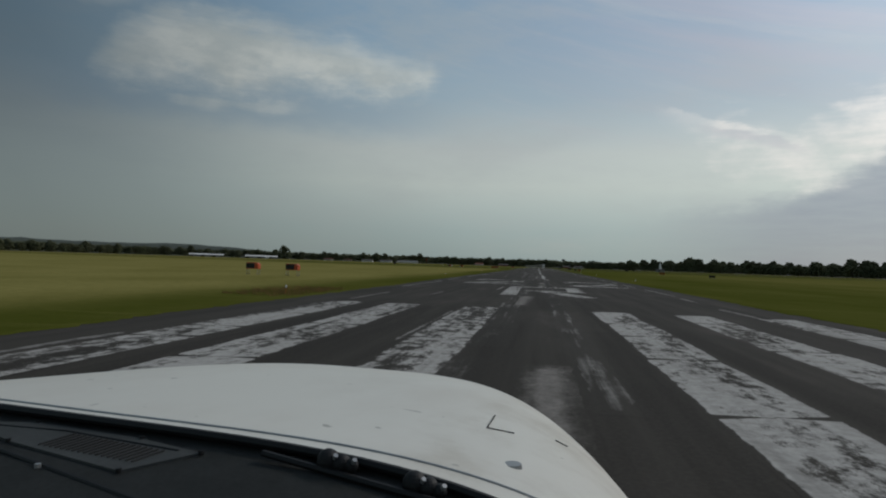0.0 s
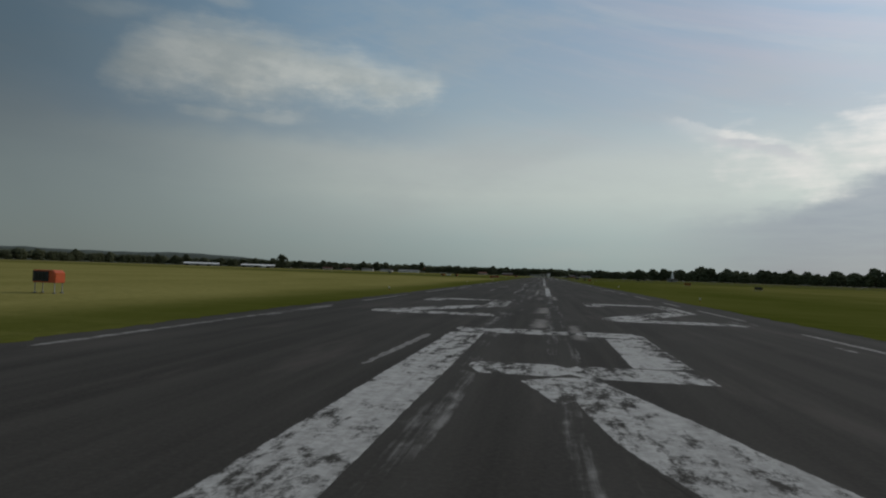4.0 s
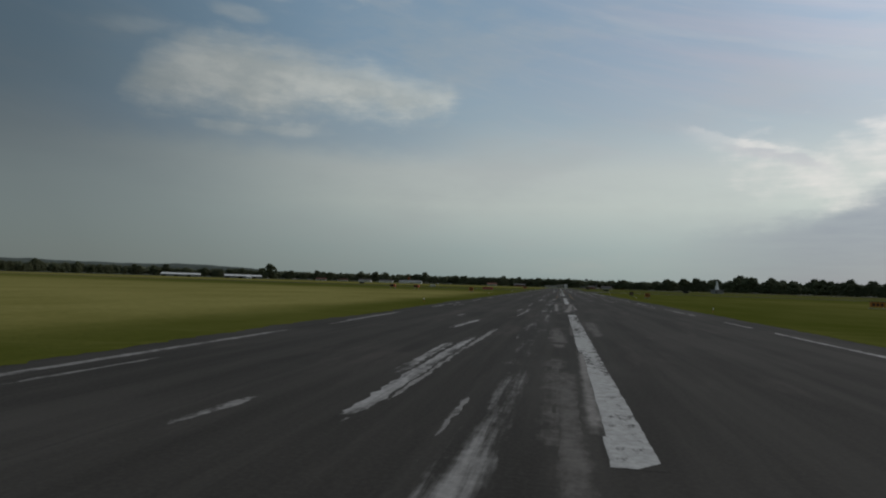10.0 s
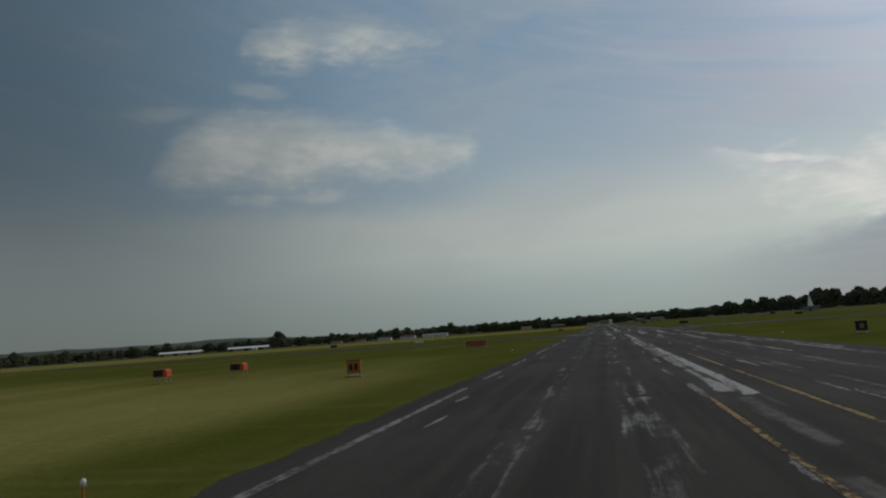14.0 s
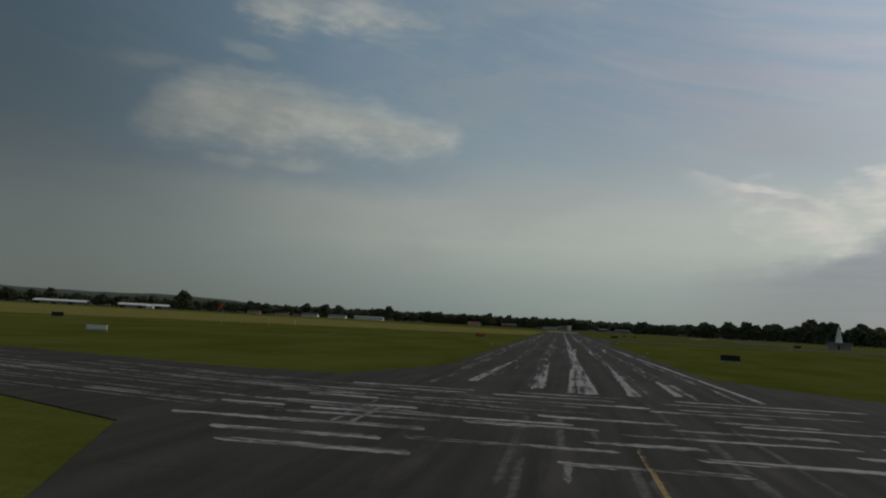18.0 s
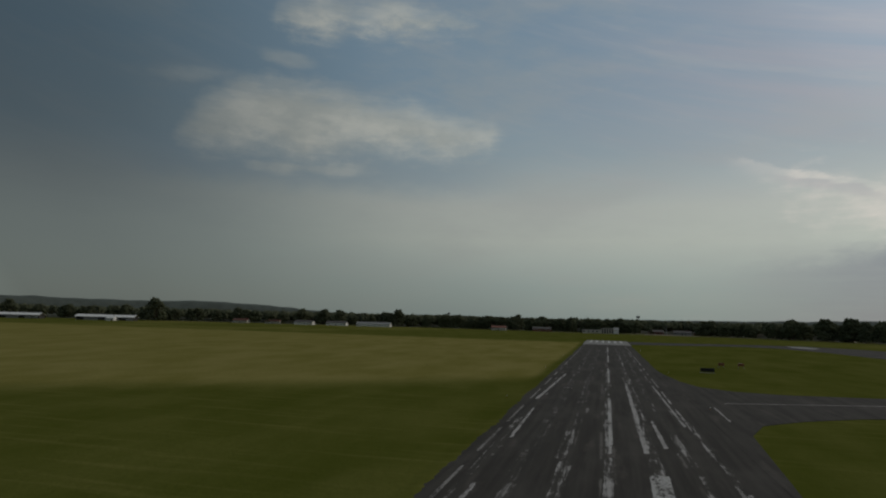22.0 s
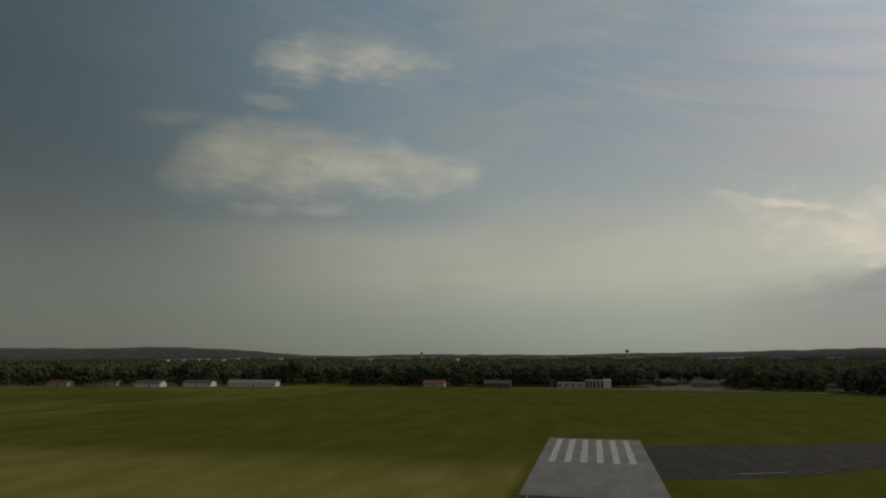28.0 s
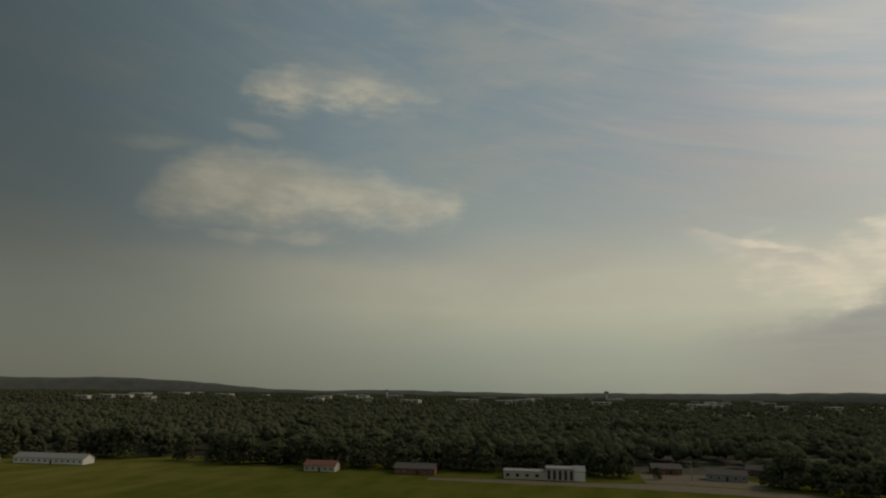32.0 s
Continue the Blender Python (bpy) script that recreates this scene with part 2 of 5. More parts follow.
sky_colour = n.mix(n.m("MULTIPLY", n.m("MULTIPLY", n.step(low_edge, -0.7, 1.7), n.step(az, 6.0, 24.0)), n.m("MULTIPLY_ADD", fibre, 0.5, 0.80)), sky_colour, (0.176, 0.208, 0.246))
lit = n.mix(1.0, sky_colour, n.vec(glow, glow, glow), "MULTIPLY")
# one tenth strength for clear air and cloud alike
ten = n.add("ShaderNodeVectorMath", operation="SCALE")
n.put(ten.inputs[0], lit)
ten.inputs["Scale"].default_value = 10.0
air = n.add("ShaderNodeTexSky", sky_type="NISHITA", sun_disc=False, sun_elevation=radians(SUN_EL), sun_rotation=radians(SUN_AZ))
light, out = n.add("ShaderNodeBackground"), n.add("ShaderNodeOutputWorld")
n.put(light.inputs[0], n.mix(0.92, air.outputs[0], ten.outputs[0]))
light.inputs[1].default_value = 0.1
n.links.new(light.outputs[0], out.inputs[0])


# ---- materials ----
def material(name, rough=0.8, metal=0.0):
    mat = bpy.data.materials.new(name)
    mat.use_nodes = True
    k = Nodes(mat.node_tree)
    k.bsdf, end = k.add("ShaderNodeBsdfPrincipled"), k.add("ShaderNodeOutputMaterial")
    k.links.new(k.bsdf.outputs[0], end.inputs[0])
    k.bsdf.inputs["Roughness"].default_value, k.bsdf.inputs["Metallic"].default_value = rough, metal
    k.bsdf.inputs["Specular IOR Level"].default_value = 0.3
    k.end = end
    k.place = k.add("ShaderNodeTexCoord").outputs["Object"]
    k.mat = mat
    return k


def bumped(k, height, strength, distance):
    node = k.add("ShaderNodeBump")
    node.inputs["Strength"].default_value, node.inputs["Distance"].default_value = strength, distance
    k.put(node.inputs["Height"], height)
    k.links.new(node.outputs[0], k.bsdf.inputs["Normal"])


def plain(name, colour, rough=0.6, metal=0.0, spread=0.25, scale=3.0):
    """Paint, metal or plastic with faint grime at two scales."""
    k = material(name, rough, metal)
    dirt = k.m("ADD", k.m("MULTIPLY", k.noise(k.place, scale, 5), 0.6), k.m("MULTIPLY", k.noise(k.place, scale * 9, 3), 0.4))
    dark = tuple(c * (1 - spread) for c in colour)
    k.put(k.bsdf.inputs["Base Color"], k.mix(k.step(dirt, 0.3, 0.7), dark, colour))
    return k.mat


def asphalt_colour(k):
    """Old runway asphalt: fine aggregate, long tyre and weather streaks, pale lanes of lost surface, patched joints."""
    p = k.place
    x, y, z = k.xyz(p)
    grain = k.noise(p, 14.0, 4, 0.7)
    long_streak = k.noise(p, 1.0, 5, 0.6, (1.1, 0.035, 1.0))
    blot = k.noise(p, 0.22, 5, 0.6, (1.0, 0.35, 1.0))
    base = k.mix(k.step(long_streak, 0.34, 0.68), (0.037, 0.033, 0.028), (0.058, 0.052, 0.044))
    base = k.mix(k.m("MULTIPLY", k.step(blot, 0.45, 0.75), 0.6), base, (0.080, 0.071, 0.061))
    rust = k.noise(p, 0.5, 6, 0.65, (1.0, 0.16, 1.0))
    base = k.mix(k.m("MULTIPLY", k.step(rust, 0.54, 0.72), 0.5), base, (0.110, 0.092, 0.080))
    # sealed cracks along the paving lanes and across them, dark with tar
    warp = k.m("MULTIPLY", k.m("SUBTRACT", k.noise(p, 0.35, 4, 0.6), 0.5), 0.6)
    lane = k.m("ABSOLUTE", k.m("SUBTRACT", k.m("FRACT", k.m("DIVIDE", k.m("ADD", x, warp), 4.1)), 0.5))
    joint = k.m("ABSOLUTE", k.m("SUBTRACT", k.m("FRACT", k.m("DIVIDE", k.m("ADD", y, k.m("MULTIPLY", warp, 2.0)), 19.0)), 0.5))
    tar = k.m("MULTIPLY", k.m("MAXIMUM", k.step(lane, 0.013, 0.005), k.step(joint, 0.006, 0.002)), k.step(blot, 0.35, 0.55))
    base = k.mix(k.m("MULTIPLY", tar, 0.22), base, (0.022, 0.021, 0.019))
    return k.mix(k.m("MULTIPLY", k.step(grain, 0.35, 0.75), 0.35), base, (0.086, 0.078, 0.067)), grain


def asphalt(name):
    k = material(name, 0.95)
    k.bsdf.inputs["Specular IOR Level"].default_value = 0.06
    colour, grain = asphalt_colour(k)
    k.put(k.bsdf.inputs["Base Color"], colour)
    bumped(k, grain, 0.35, 0.01)
    return k.mat


def worn_paint(name, colour, wear, grain_scale=1.0, sharp=5.0, fade=0.03, drawn=False):
    """Road paint that has flaked off in blotches, most at its edges, down to the asphalt under it."""
    k = material(name, 0.9)
    k.bsdf.inputs["Specular IOR Level"].default_value = 0.06
    under, grain = asphalt_colour(k)
    p = k.place
    cover = k.add("ShaderNodeAttribute", attribute_name="cover").outputs["Fac"]
    flakes = k.noise(p, 3.4 * grain_scale, 7, 0.75, (1.0, 0.5, 1.0))
    holes = k.noise(p, 0.6 * grain_scale, 4, 0.55, (1.0, 0.25, 1.0))
    tracks = k.noise(p, 1.0, 4, 0.6, (2.2, 0.05, 1.0))
    whole = k.m("ADD", k.m("ADD", k.m("MULTIPLY", flakes, 0.55), k.m("MULTIPLY", holes, 0.4)), k.m("MULTIPLY", tracks, 0.25))
    if drawn:
        # dragged out along the runway, broken across; or the other way on the crossing runway
        threads = k.noise(p, 1.0, 6, 0.68, (0.10, 2.6, 1.0) if drawn == "across" else (2.6, 0.10, 1.0))
        breaks = k.noise(p, 1.0, 5, 0.7, (0.24, 0.5, 1.0) if drawn == "across" else (0.5, 0.24, 1.0))
        whole = k.m("ADD", k.m("MULTIPLY", threads, 0.50), k.m("ADD", k.m("MULTIPLY", breaks, 0.38), k.m("MULTIPLY", flakes, 0.12)))
    inner = k.m("MULTIPLY", cover, sharp, clamp=True)
    whole = k.m("ADD", whole, k.m("MULTIPLY_ADD", inner, 0.26, -0.26))
    kept = k.step(whole, wear - fade, wear + fade * 2)
    tone = k.mix(k.step(k.noise(p, 5.0, 6, 0.7), 0.25, 0.75), tuple(c * 0.62 for c in colour), colour)
    tone = k.mix(k.m("MULTIPLY", k.step(tracks, 0.5, 0.7), 0.35), tone, (0.12, 0.108, 0.095))
    k.put(k.bsdf.inputs["Base Color"], k.mix(kept, under, tone))
    bumped(k, k.m("MULTIPLY_ADD", kept, 0.6, grain), 0.35, 0.008)
    return k.mat


ASPHALT = asphalt("old_asphalt")
WHITE_PAINT = worn_paint("worn_white_paint", (0.50, 0.475, 0.435), 0.57, 0.9, 9.0)
LINE_PAINT = worn_paint("line_white_paint", (0.47, 0.45, 0.415), 0.535, 1.1, 9.0)
FRESH_PAINT = worn_paint("fresh_white_paint", (0.56, 0.54, 0.50), 0.40, 1.0, 8.0)
STREAK_PAINT = worn_paint("old_streak_paint", (0.42, 0.395, 0.365), 0.475, 0.9, 4.0, 0.04, True)
BROKEN_STREAK = worn_paint("broken_streak_paint", (0.44, 0.412, 0.38), 0.535, 0.9, 3.5, 0.035, True)
THIN_STREAK = worn_paint("thin_streak_paint", (0.34, 0.318, 0.29), 0.55, 0.9, 3.0, 0.05, True)
FADED_PAINT = worn_paint("faded_white_paint", (0.30, 0.28, 0.255), 0.545, 1.1, 3.0, 0.05)
SMEAR = worn_paint("pale_smear", (0.165, 0.148, 0.130), 0.545, 0.7, 1.3, 0.07)
PALE_STREAK = worn_paint("pale_streak_paint", (0.44, 0.415, 0.385), 0.44, 0.9, 5.0, 0.04, True)
CROSS_STREAK = worn_paint("crossing_streak_paint", (0.50, 0.47, 0.435), 0.475, 0.9, 4.5, 0.045, "across")
RUBBED = worn_paint("pale_rubbed_paint", (0.292, 0.265, 0.237), 0.45, 0.8, 1.25, 0.12)
YELLOW_PAINT = worn_paint("worn_yellow_paint", (0.44, 0.29, 0.12), 0.58, 1.4)


def grass_material():
    k = material("field_grass", 0.9)
    k.bsdf.inputs["Specular IOR Level"].default_value = 0.0
    p = k.place
    x, y, z = k.xyz(p)
    swell = k.noise(p, 0.012, 4, 0.55, (1.0, 0.45, 1.0))
    patch = k.noise(p, 0.09, 5, 0.6, (1.0, 0.4, 1.0))
    tuft = k.noise(p, 1.6, 5, 0.7)
    green = k.mix(k.step(patch, 0.3, 0.7), (0.072, 0.081, 0.013), (0.108, 0.109, 0.025))
    dry = k.mix(k.step(patch, 0.3, 0.7), (0.180, 0.158, 0.042), (0.245, 0.208, 0.070))
    # uncut hay on the far side of the runway, mown verge beside it
    wander = k.m("MULTIPLY", k.m("SUBTRACT", swell, 0.5), 60.0)
    left = k.step(k.m("ADD", x, k.m("MULTIPLY", wander, 0.12)), -15.0, -24.0)
    cut = k.m("ADD", k.m("SUBTRACT", 640.0, y), k.m("MULTIPLY", k.m("ADD", x, 20.0), 0.75))
    beside = k.step(k.m("ADD", x, k.m("MULTIPLY", wander, 0.04)), -12.6, -15.5)
    hay = k.m("MULTIPLY", beside, k.step(k.m("ADD", cut, k.m("MULTIPLY", wander, 0.3)), 10.0, -18.0))
    hay = k.m("MULTIPLY", hay, k.step(y, 905.0, 870.0))
    early = k.m("MULTIPLY", k.step(y, 330.0, 270.0), k.m("MULTIPLY_ADD", left, 0.95, k.m("MULTIPLY", k.step(x, 22.0, 70.0), 0.6)))
    far_dry = k.m("MULTIPLY", k.step(k.m("ABSOLUTE", x), 60.0, 260.0), 0.5)
    mown = k.step(swell, 0.42, 0.62)
    amount = k.m("MAXIMUM", k.m("MAXIMUM", hay, k.m("MULTIPLY", early, k.m("MULTIPLY_ADD", mown, 0.3, 0.7))), k.m("MULTIPLY", far_dry, mown))
    colour = k.mix(amount, green, dry)
    colour = k.mix(k.m("MULTIPLY", k.m("MULTIPLY", left, k.step(y, 320.0, 240.0)), k.m("MULTIPLY_ADD", k.step(patch, 0.3, 0.65), 0.45, 0.35)), colour, (0.285, 0.248, 0.082))
    streak = k.noise(p, 1.0, 4, 0.6, (0.05, 0.6, 1.0))
    colour = k.mix(k.m("MULTIPLY", k.step(streak, 0.5, 0.75), 0.35), colour, (0.185, 0.165, 0.05))
    colour = k.mix(k.m("MULTIPLY", k.step(tuft, 0.35, 0.75), 0.35), colour, (0.070, 0.074, 0.014))
    k.put(k.bsdf.inputs["Base Color"], colour)
    bumped(k, k.m("ADD", tuft, k.m("MULTIPLY", patch, 3.0)), 0.6, 0.12)
    return k.mat


GRASS = grass_material()


def leaf_material(name, dark, light):
    k = material(name, 0.75)
    k.bsdf.inputs["Specular IOR Level"].default_value = 0.0
    info = k.add("ShaderNodeObjectInfo").outputs["Random"]
    island = k.add("ShaderNodeNewGeometry").outputs["Random Per Island"]
    mottled = k.m("ADD", k.m("MULTIPLY", k.noise(k.place, 0.9, 4, 0.7), 0.5), k.m("ADD", k.m("MULTIPLY", island, 0.35), k.m("MULTIPLY", info, 0.15)))
    colour = k.mix(k.step(mottled, 0.2, 0.85), dark, light)
    k.put(k.bsdf.inputs["Base Color"], colour)
    glowing, both = k.add("ShaderNodeBsdfTranslucent"), k.add("ShaderNodeMixShader")
    k.put(glowing.inputs[0], colour)
    both.inputs[0].default_value = 0.5
    k.links.new(k.bsdf.outputs[0], both.inputs[1])
    k.links.new(glowing.outputs[0], both.inputs[2])
    k.links.new(both.outputs[0], k.end.inputs[0])
    return k.mat


# both leaf colours are paled and greyed, with distance haze painted in
LEAVES = leaf_material("hazed_summer_leaves", (0.118, 0.130, 0.078), (0.196, 0.206, 0.118))
FAR_LEAVES = leaf_material("hazed_wood_leaves", (0.126, 0.136, 0.082), (0.200, 0.206, 0.120))
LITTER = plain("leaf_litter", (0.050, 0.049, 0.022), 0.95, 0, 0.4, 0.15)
# the ridge's pale grey-green has the haze of distance painted in
RIDGE = plain("hazed_far_ridge", (0.098, 0.112, 0.092), 0.95, 0, 0.35, 0.02)
BARK = plain("bark", (0.09, 0.07, 0.05), 0.9, 0, 0.5, 4.0)


def concrete_material():
    k = material("pale_concrete", 0.85)
    p = k.place
    stain = k.noise(p, 0.25, 5, 0.6, (1.0, 0.4, 1.0))
    grain = k.noise(p, 9.0, 4, 0.7)
    colour = k.mix(k.step(stain, 0.3, 0.7), (0.150, 0.140, 0.125), (0.225, 0.212, 0.190))
    k.put(k.bsdf.inputs["Base Color"], k.mix(k.m("MULTIPLY", grain, 0.3), colour, (0.12, 0.115, 0.1)))
    bumped(k, grain, 0.3, 0.01)
    return k.mat


CONCRETE = concrete_material()
BLACK = plain("black_paint", (0.012, 0.012, 0.012), 0.5)
ORANGE = plain("orange_paint", (0.55, 0.10, 0.03), 0.5)
RUSTY = plain("faded_rusty_paint", (0.24, 0.085, 0.045), 0.7, 0, 0.4, 3.0)
RED = plain("sign_red", (0.42, 0.03, 0.025), 0.45)
AMBER = plain("sign_amber", (0.40, 0.14, 0.02), 0.5)
STEEL = plain("galvanised_steel", (0.42, 0.42, 0.41), 0.45, 0.6)
WHITE_METAL = plain("white_sheet_metal", (0.80, 0.77, 0.71), 0.6)
GREY_WALL = plain("grey_wall", (0.30, 0.29, 0.27), 0.85)
DARK_WALL = plain("dark_wall", (0.05, 0.045, 0.04), 0.85)
CREAM_WALL = plain("cream_siding", (0.55, 0.50, 0.42), 0.8)
BRICK_RED = plain("red_brick", (0.24, 0.10, 0.07), 0.9)
DULL_BAR = plain("faded_lettering", (0.30, 0.15, 0.12), 0.7)
SHINGLE = plain("shingle", (0.12, 0.105, 0.095), 0.9)
GLASS_DARK = plain("dark_glass", (0.02, 0.024, 0.028), 0.12)


# ---- building blocks ----
def part(name, data, mat, parent=None, label=""):
    """One mesh object, from a bmesh or a mesh, under a thing or a part."""
    if isinstance(data, bmesh.types.BMesh):
        mesh = bpy.data.meshes.new(name)
        data.to_mesh(mesh)
        data.free()
    else:
        mesh = data
    if mat and not mesh.materials:
        mesh.materials.append(mat)
    ob = new(name, mesh)
    ob.parent = parent
    return tagged(ob, label)


def mesh_of(name, verts, faces):
    """A mesh from arrays; faces all of one length."""
    verts, faces = np.asarray(verts, np.float32), np.asarray(faces, np.int32)
    mesh = bpy.data.meshes.new(name)
    mesh.vertices.add(len(verts))
    mesh.vertices.foreach_set("co", verts.ravel())
    size = faces.shape[1]
    mesh.loops.add(faces.size)
    mesh.loops.foreach_set("vertex_index", faces.ravel())
    mesh.polygons.add(len(faces))
    mesh.polygons.foreach_set("loop_start", np.arange(0, faces.size, size, dtype=np.int32))
    mesh.polygons.foreach_set("loop_total", np.full(len(faces), size, np.int32))
    mesh.update(calc_edges=True)
    return mesh


def box(w, d, h, at=(0, 0, 0), bevel=0.0, bm=None):
    """A box standing on its base at a place, added to bm or to a new one."""
    own = bm is None
    bm = bm or bmesh.new()
    made = bmesh.ops.create_cube(bm, size=1.0, matrix=Matrix.Translation((at[0], at[1], at[2] + h / 2)) @ Matrix.Diagonal((w, d, h, 1)))
    if bevel and own:
        bmesh.ops.bevel(bm, geom=bm.edges[:], offset=bevel, segments=2, profile=0.7, affect="EDGES")
    return bm


def rod(a, b, r0, r1=None, sides=8, bm=None):
    """A tapered round bar from a to b."""
    bm = bm or bmesh.new()
    a, b = Vector(a), Vector(b)
    turn = (b - a).to_track_quat("Z", "Y").to_matrix().to_4x4()
    bmesh.ops.create_cone(bm, cap_ends=True, segments=sides, radius1=r0, radius2=r0 if r1 is None else r1, depth=(b - a).length, matrix=Matrix.Translation((a + b) / 2) @ turn)
    return bm


def thing(name, at, turn, label, category, group="", kind=""):
    ob = new(name)
    ob.matrix_world = pose(*at, 0, 0, turn)
    return tagged(ob, label, category, group, kind)


def sheet(name, corners, z, thick, mat, parent=None):
    """A flat slab of any outline, its top at z."""
    bm = bmesh.new()
    top = [bm.verts.new((x, y, z)) for x, y in corners]
    low = [bm.verts.new((x, y, z - thick)) for x, y in corners]
    bm.faces.new(top)
    count = len(corners)
    for i in range(count):
        bm.faces.new((top[i], low[i], low[(i + 1) % count], top[(i + 1) % count]))
    bmesh.ops.recalc_face_normals(bm, faces=bm.faces[:])
    return part(name, bm, mat, parent)


# ---- ground, runways, taxiways ----
def disc(radius, rings, z):
    verts, faces = [(0, 300, z)], []
    for r in rings:
        verts += [(r * math.cos(a * math.tau / 48), 300 + r * math.sin(a * math.tau / 48), z) for a in range(48)]
    for a in range(48):
        faces.append((0, 1 + a, 1 + (a + 1) % 48, 1 + (a + 1) % 48))
    tris = [f[:3] for f in faces]
    for ring in range(len(rings) - 1):
        lo, hi = 1 + ring * 48, 1 + (ring + 1) * 48
        for a in range(48):
            b = (a + 1) % 48
            tris += [(lo + a, hi + a, hi + b), (lo + a, hi + b, lo + b)]
    return mesh_of("ground", verts, tris)


ground = tagged(part("ground", disc(6500, (400, 1000, 2500, 6500), -0.05), GRASS), "wide airfield of mown grass and dry hay", "grass", kind="structure")

HALF = 12.3
runway = tagged(sheet("runway", [(-HALF, -90), (HALF + 0.2, -90), (HALF + 0.2, 862), (-HALF, 862)], 0.0, 0.3, ASPHALT), "old dark asphalt runway with patched, streaked surface", "runway", kind="structure")
runway_end = tagged(sheet("runway_end", [(-HALF, 862.02), (HALF + 0.2, 862.02), (HALF + 0.2, 938), (-HALF, 938)], 0.004, 0.3, CONCRETE), "paler concrete pad at the far runway end", "runway", kind="structure")
CROSS = -0.16


def across(x, off):
    return (x, 403.0 + CROSS * x + off)


tagged(sheet("cross_runway_left", [across(-900, -9), across(-26, -9), across(-17, -11), (-HALF - 0.02, 386), (-HALF - 0.02, 432), across(-17, 12), across(-26, 10), across(-900, 10)], -0.004, 0.3, ASPHALT), "old asphalt cross runway with faded streaks", "runway", kind="structure")
tagged(sheet("cross_runway_right", [(900, 384), (900, 404), (30, 422), (20, 425), (HALF + 0.22, 436), (HALF + 0.22, 352), (13.6, 372), (17, 388), (23, 399), (32, 402)], -0.004, 0.3, ASPHALT), "old asphalt cross runway with faded streaks", "runway", kind="structure")
taxiway = tagged(sheet("taxiway", [(HALF + 0.22, 562), (14.0, 580), (15.2, 595), (18, 603), (24, 609), (32, 614.5), (45, 620), (100, 636), (330, 698), (330, 718), (100, 655), (45, 643.5), (30, 641), (22, 642.5), (17, 648), (14.6, 658), (HALF + 0.22, 680)], -0.004, 0.3, ASPHALT), "asphalt taxiway with a white edge line", "taxiway", kind="structure")
end_taxiway = tagged(sheet("end_taxiway", [(HALF + 0.22, 880), (38, 889), (55, 901), (75, 910), (92, 899), (103, 860), (108, 800), (113, 740), (150, 650), (240, 530), (258, 540), (168, 662), (130, 752), (131, 800), (142, 865), (149, 905), (138, 935), (115, 956), (90, 953), (65, 942), (40, 932), (HALF + 0.22, 927)], -0.012, 0.3, ASPHALT), "curved asphalt taxiway round the runway end", "taxiway", kind="structure")
taxiway_pad = tagged(sheet("taxiway_pad", [(103, 918), (110, 906), (118, 922), (117, 946), (107, 950)], 0.0, 0.2, CONCRETE), "pale concrete patch in the taxiway", "taxiway", kind="structure")

rng = random.Random(4)


def strip_arrays(x0, y0, x1, y1, w0, w1, rag, z, ends):
    """A ragged painted strip from one end to the other, as vertex and quad lists."""
    length = math.hypot(x1 - x0, y1 - y0)
    pieces = max(3, int(length / 0.33))
    dx, dy = (x1 - x0) / length, (y1 - y0) / length
    verts, quads, cover = [], [], []
    for i in range(pieces + 1):
        f = i / pieces
        w = (w0 + (w1 - w0) * f) / 2
        cx, cy = x0 + (x1 - x0) * f, y0 + (y1 - y0) * f
        l = w * (1 + rag * 2.4 * noise.noise((cx * 3, cy * 0.45, 1.0))) + rng.uniform(-rag, rag) * 0.6
        r = w * (1 + rag * 2.4 * noise.noise((cx * 3, cy * 0.45, 9.0))) + rng.uniform(-rag, rag) * 0.6
        verts += [(cx - dy * l, cy + dx * l, z * 0.6), (cx, cy, z), (cx + dy * r, cy - dx * r, z * 0.6)]
        cover += [0.0, min(1.0, min(f, 1 - f) * length / ends), 0.0]
        if i:
            k = 3 * i
            quads += [(k - 3, k - 2, k + 1, k), (k - 2, k - 1, k + 2, k + 1)]
    return verts, quads, cover


layer = itertools.count()


def painted(name, strips, mat, parent=None, z=0.0035, rag=0.05):
    verts, quads, cover = [], [], []
    for s in strips:
        v, q, c = strip_arrays(*s, rag, 0.4 * z + 0.000001 * next(layer), 0.9 if mat in (RUBBED, STREAK_PAINT, BROKEN_STREAK, THIN_STREAK, FADED_PAINT, SMEAR) else 0.35)
        quads += [tuple(i + len(verts) for i in face) for face in q]
        verts += v
        cover += c
    mesh = mesh_of(name, verts, quads)
    mesh.attributes.new("cover", "FLOAT", "POINT").data.foreach_set("value", cover)
    return part(name, mesh, mat, parent)


def marking(name, strips, label, mat=None, group="", z=0.0035, rag=0.05, kind=""):
    return tagged(painted(name, strips, mat or WHITE_PAINT, None, z, rag), label, "marking", group, kind)


# threshold bars, letter, number
for x in (-8.95, -5.25 - 0.95, -1.75 - 0.85, 3.1, 6.5, 10.0):
    bar = thing("threshold_bar", (0, 0, 0), 0, "worn white threshold bar, cracked and flaking, on asphalt", "marking", "threshold bars")
    y = -46.0 + rng.uniform(0, 1)
    while y < -0.8:
        length = min(rng.uniform(2.0, 8.0), -y)
        painted("paint_patch", [(x + rng.uniform(-0.05, 0.05), y, x + rng.uniform(-0.05, 0.05), y + length, 1.75, 1.75)], WHITE_PAINT, bar, 0.009, 0.03)
        y += length - 0.1


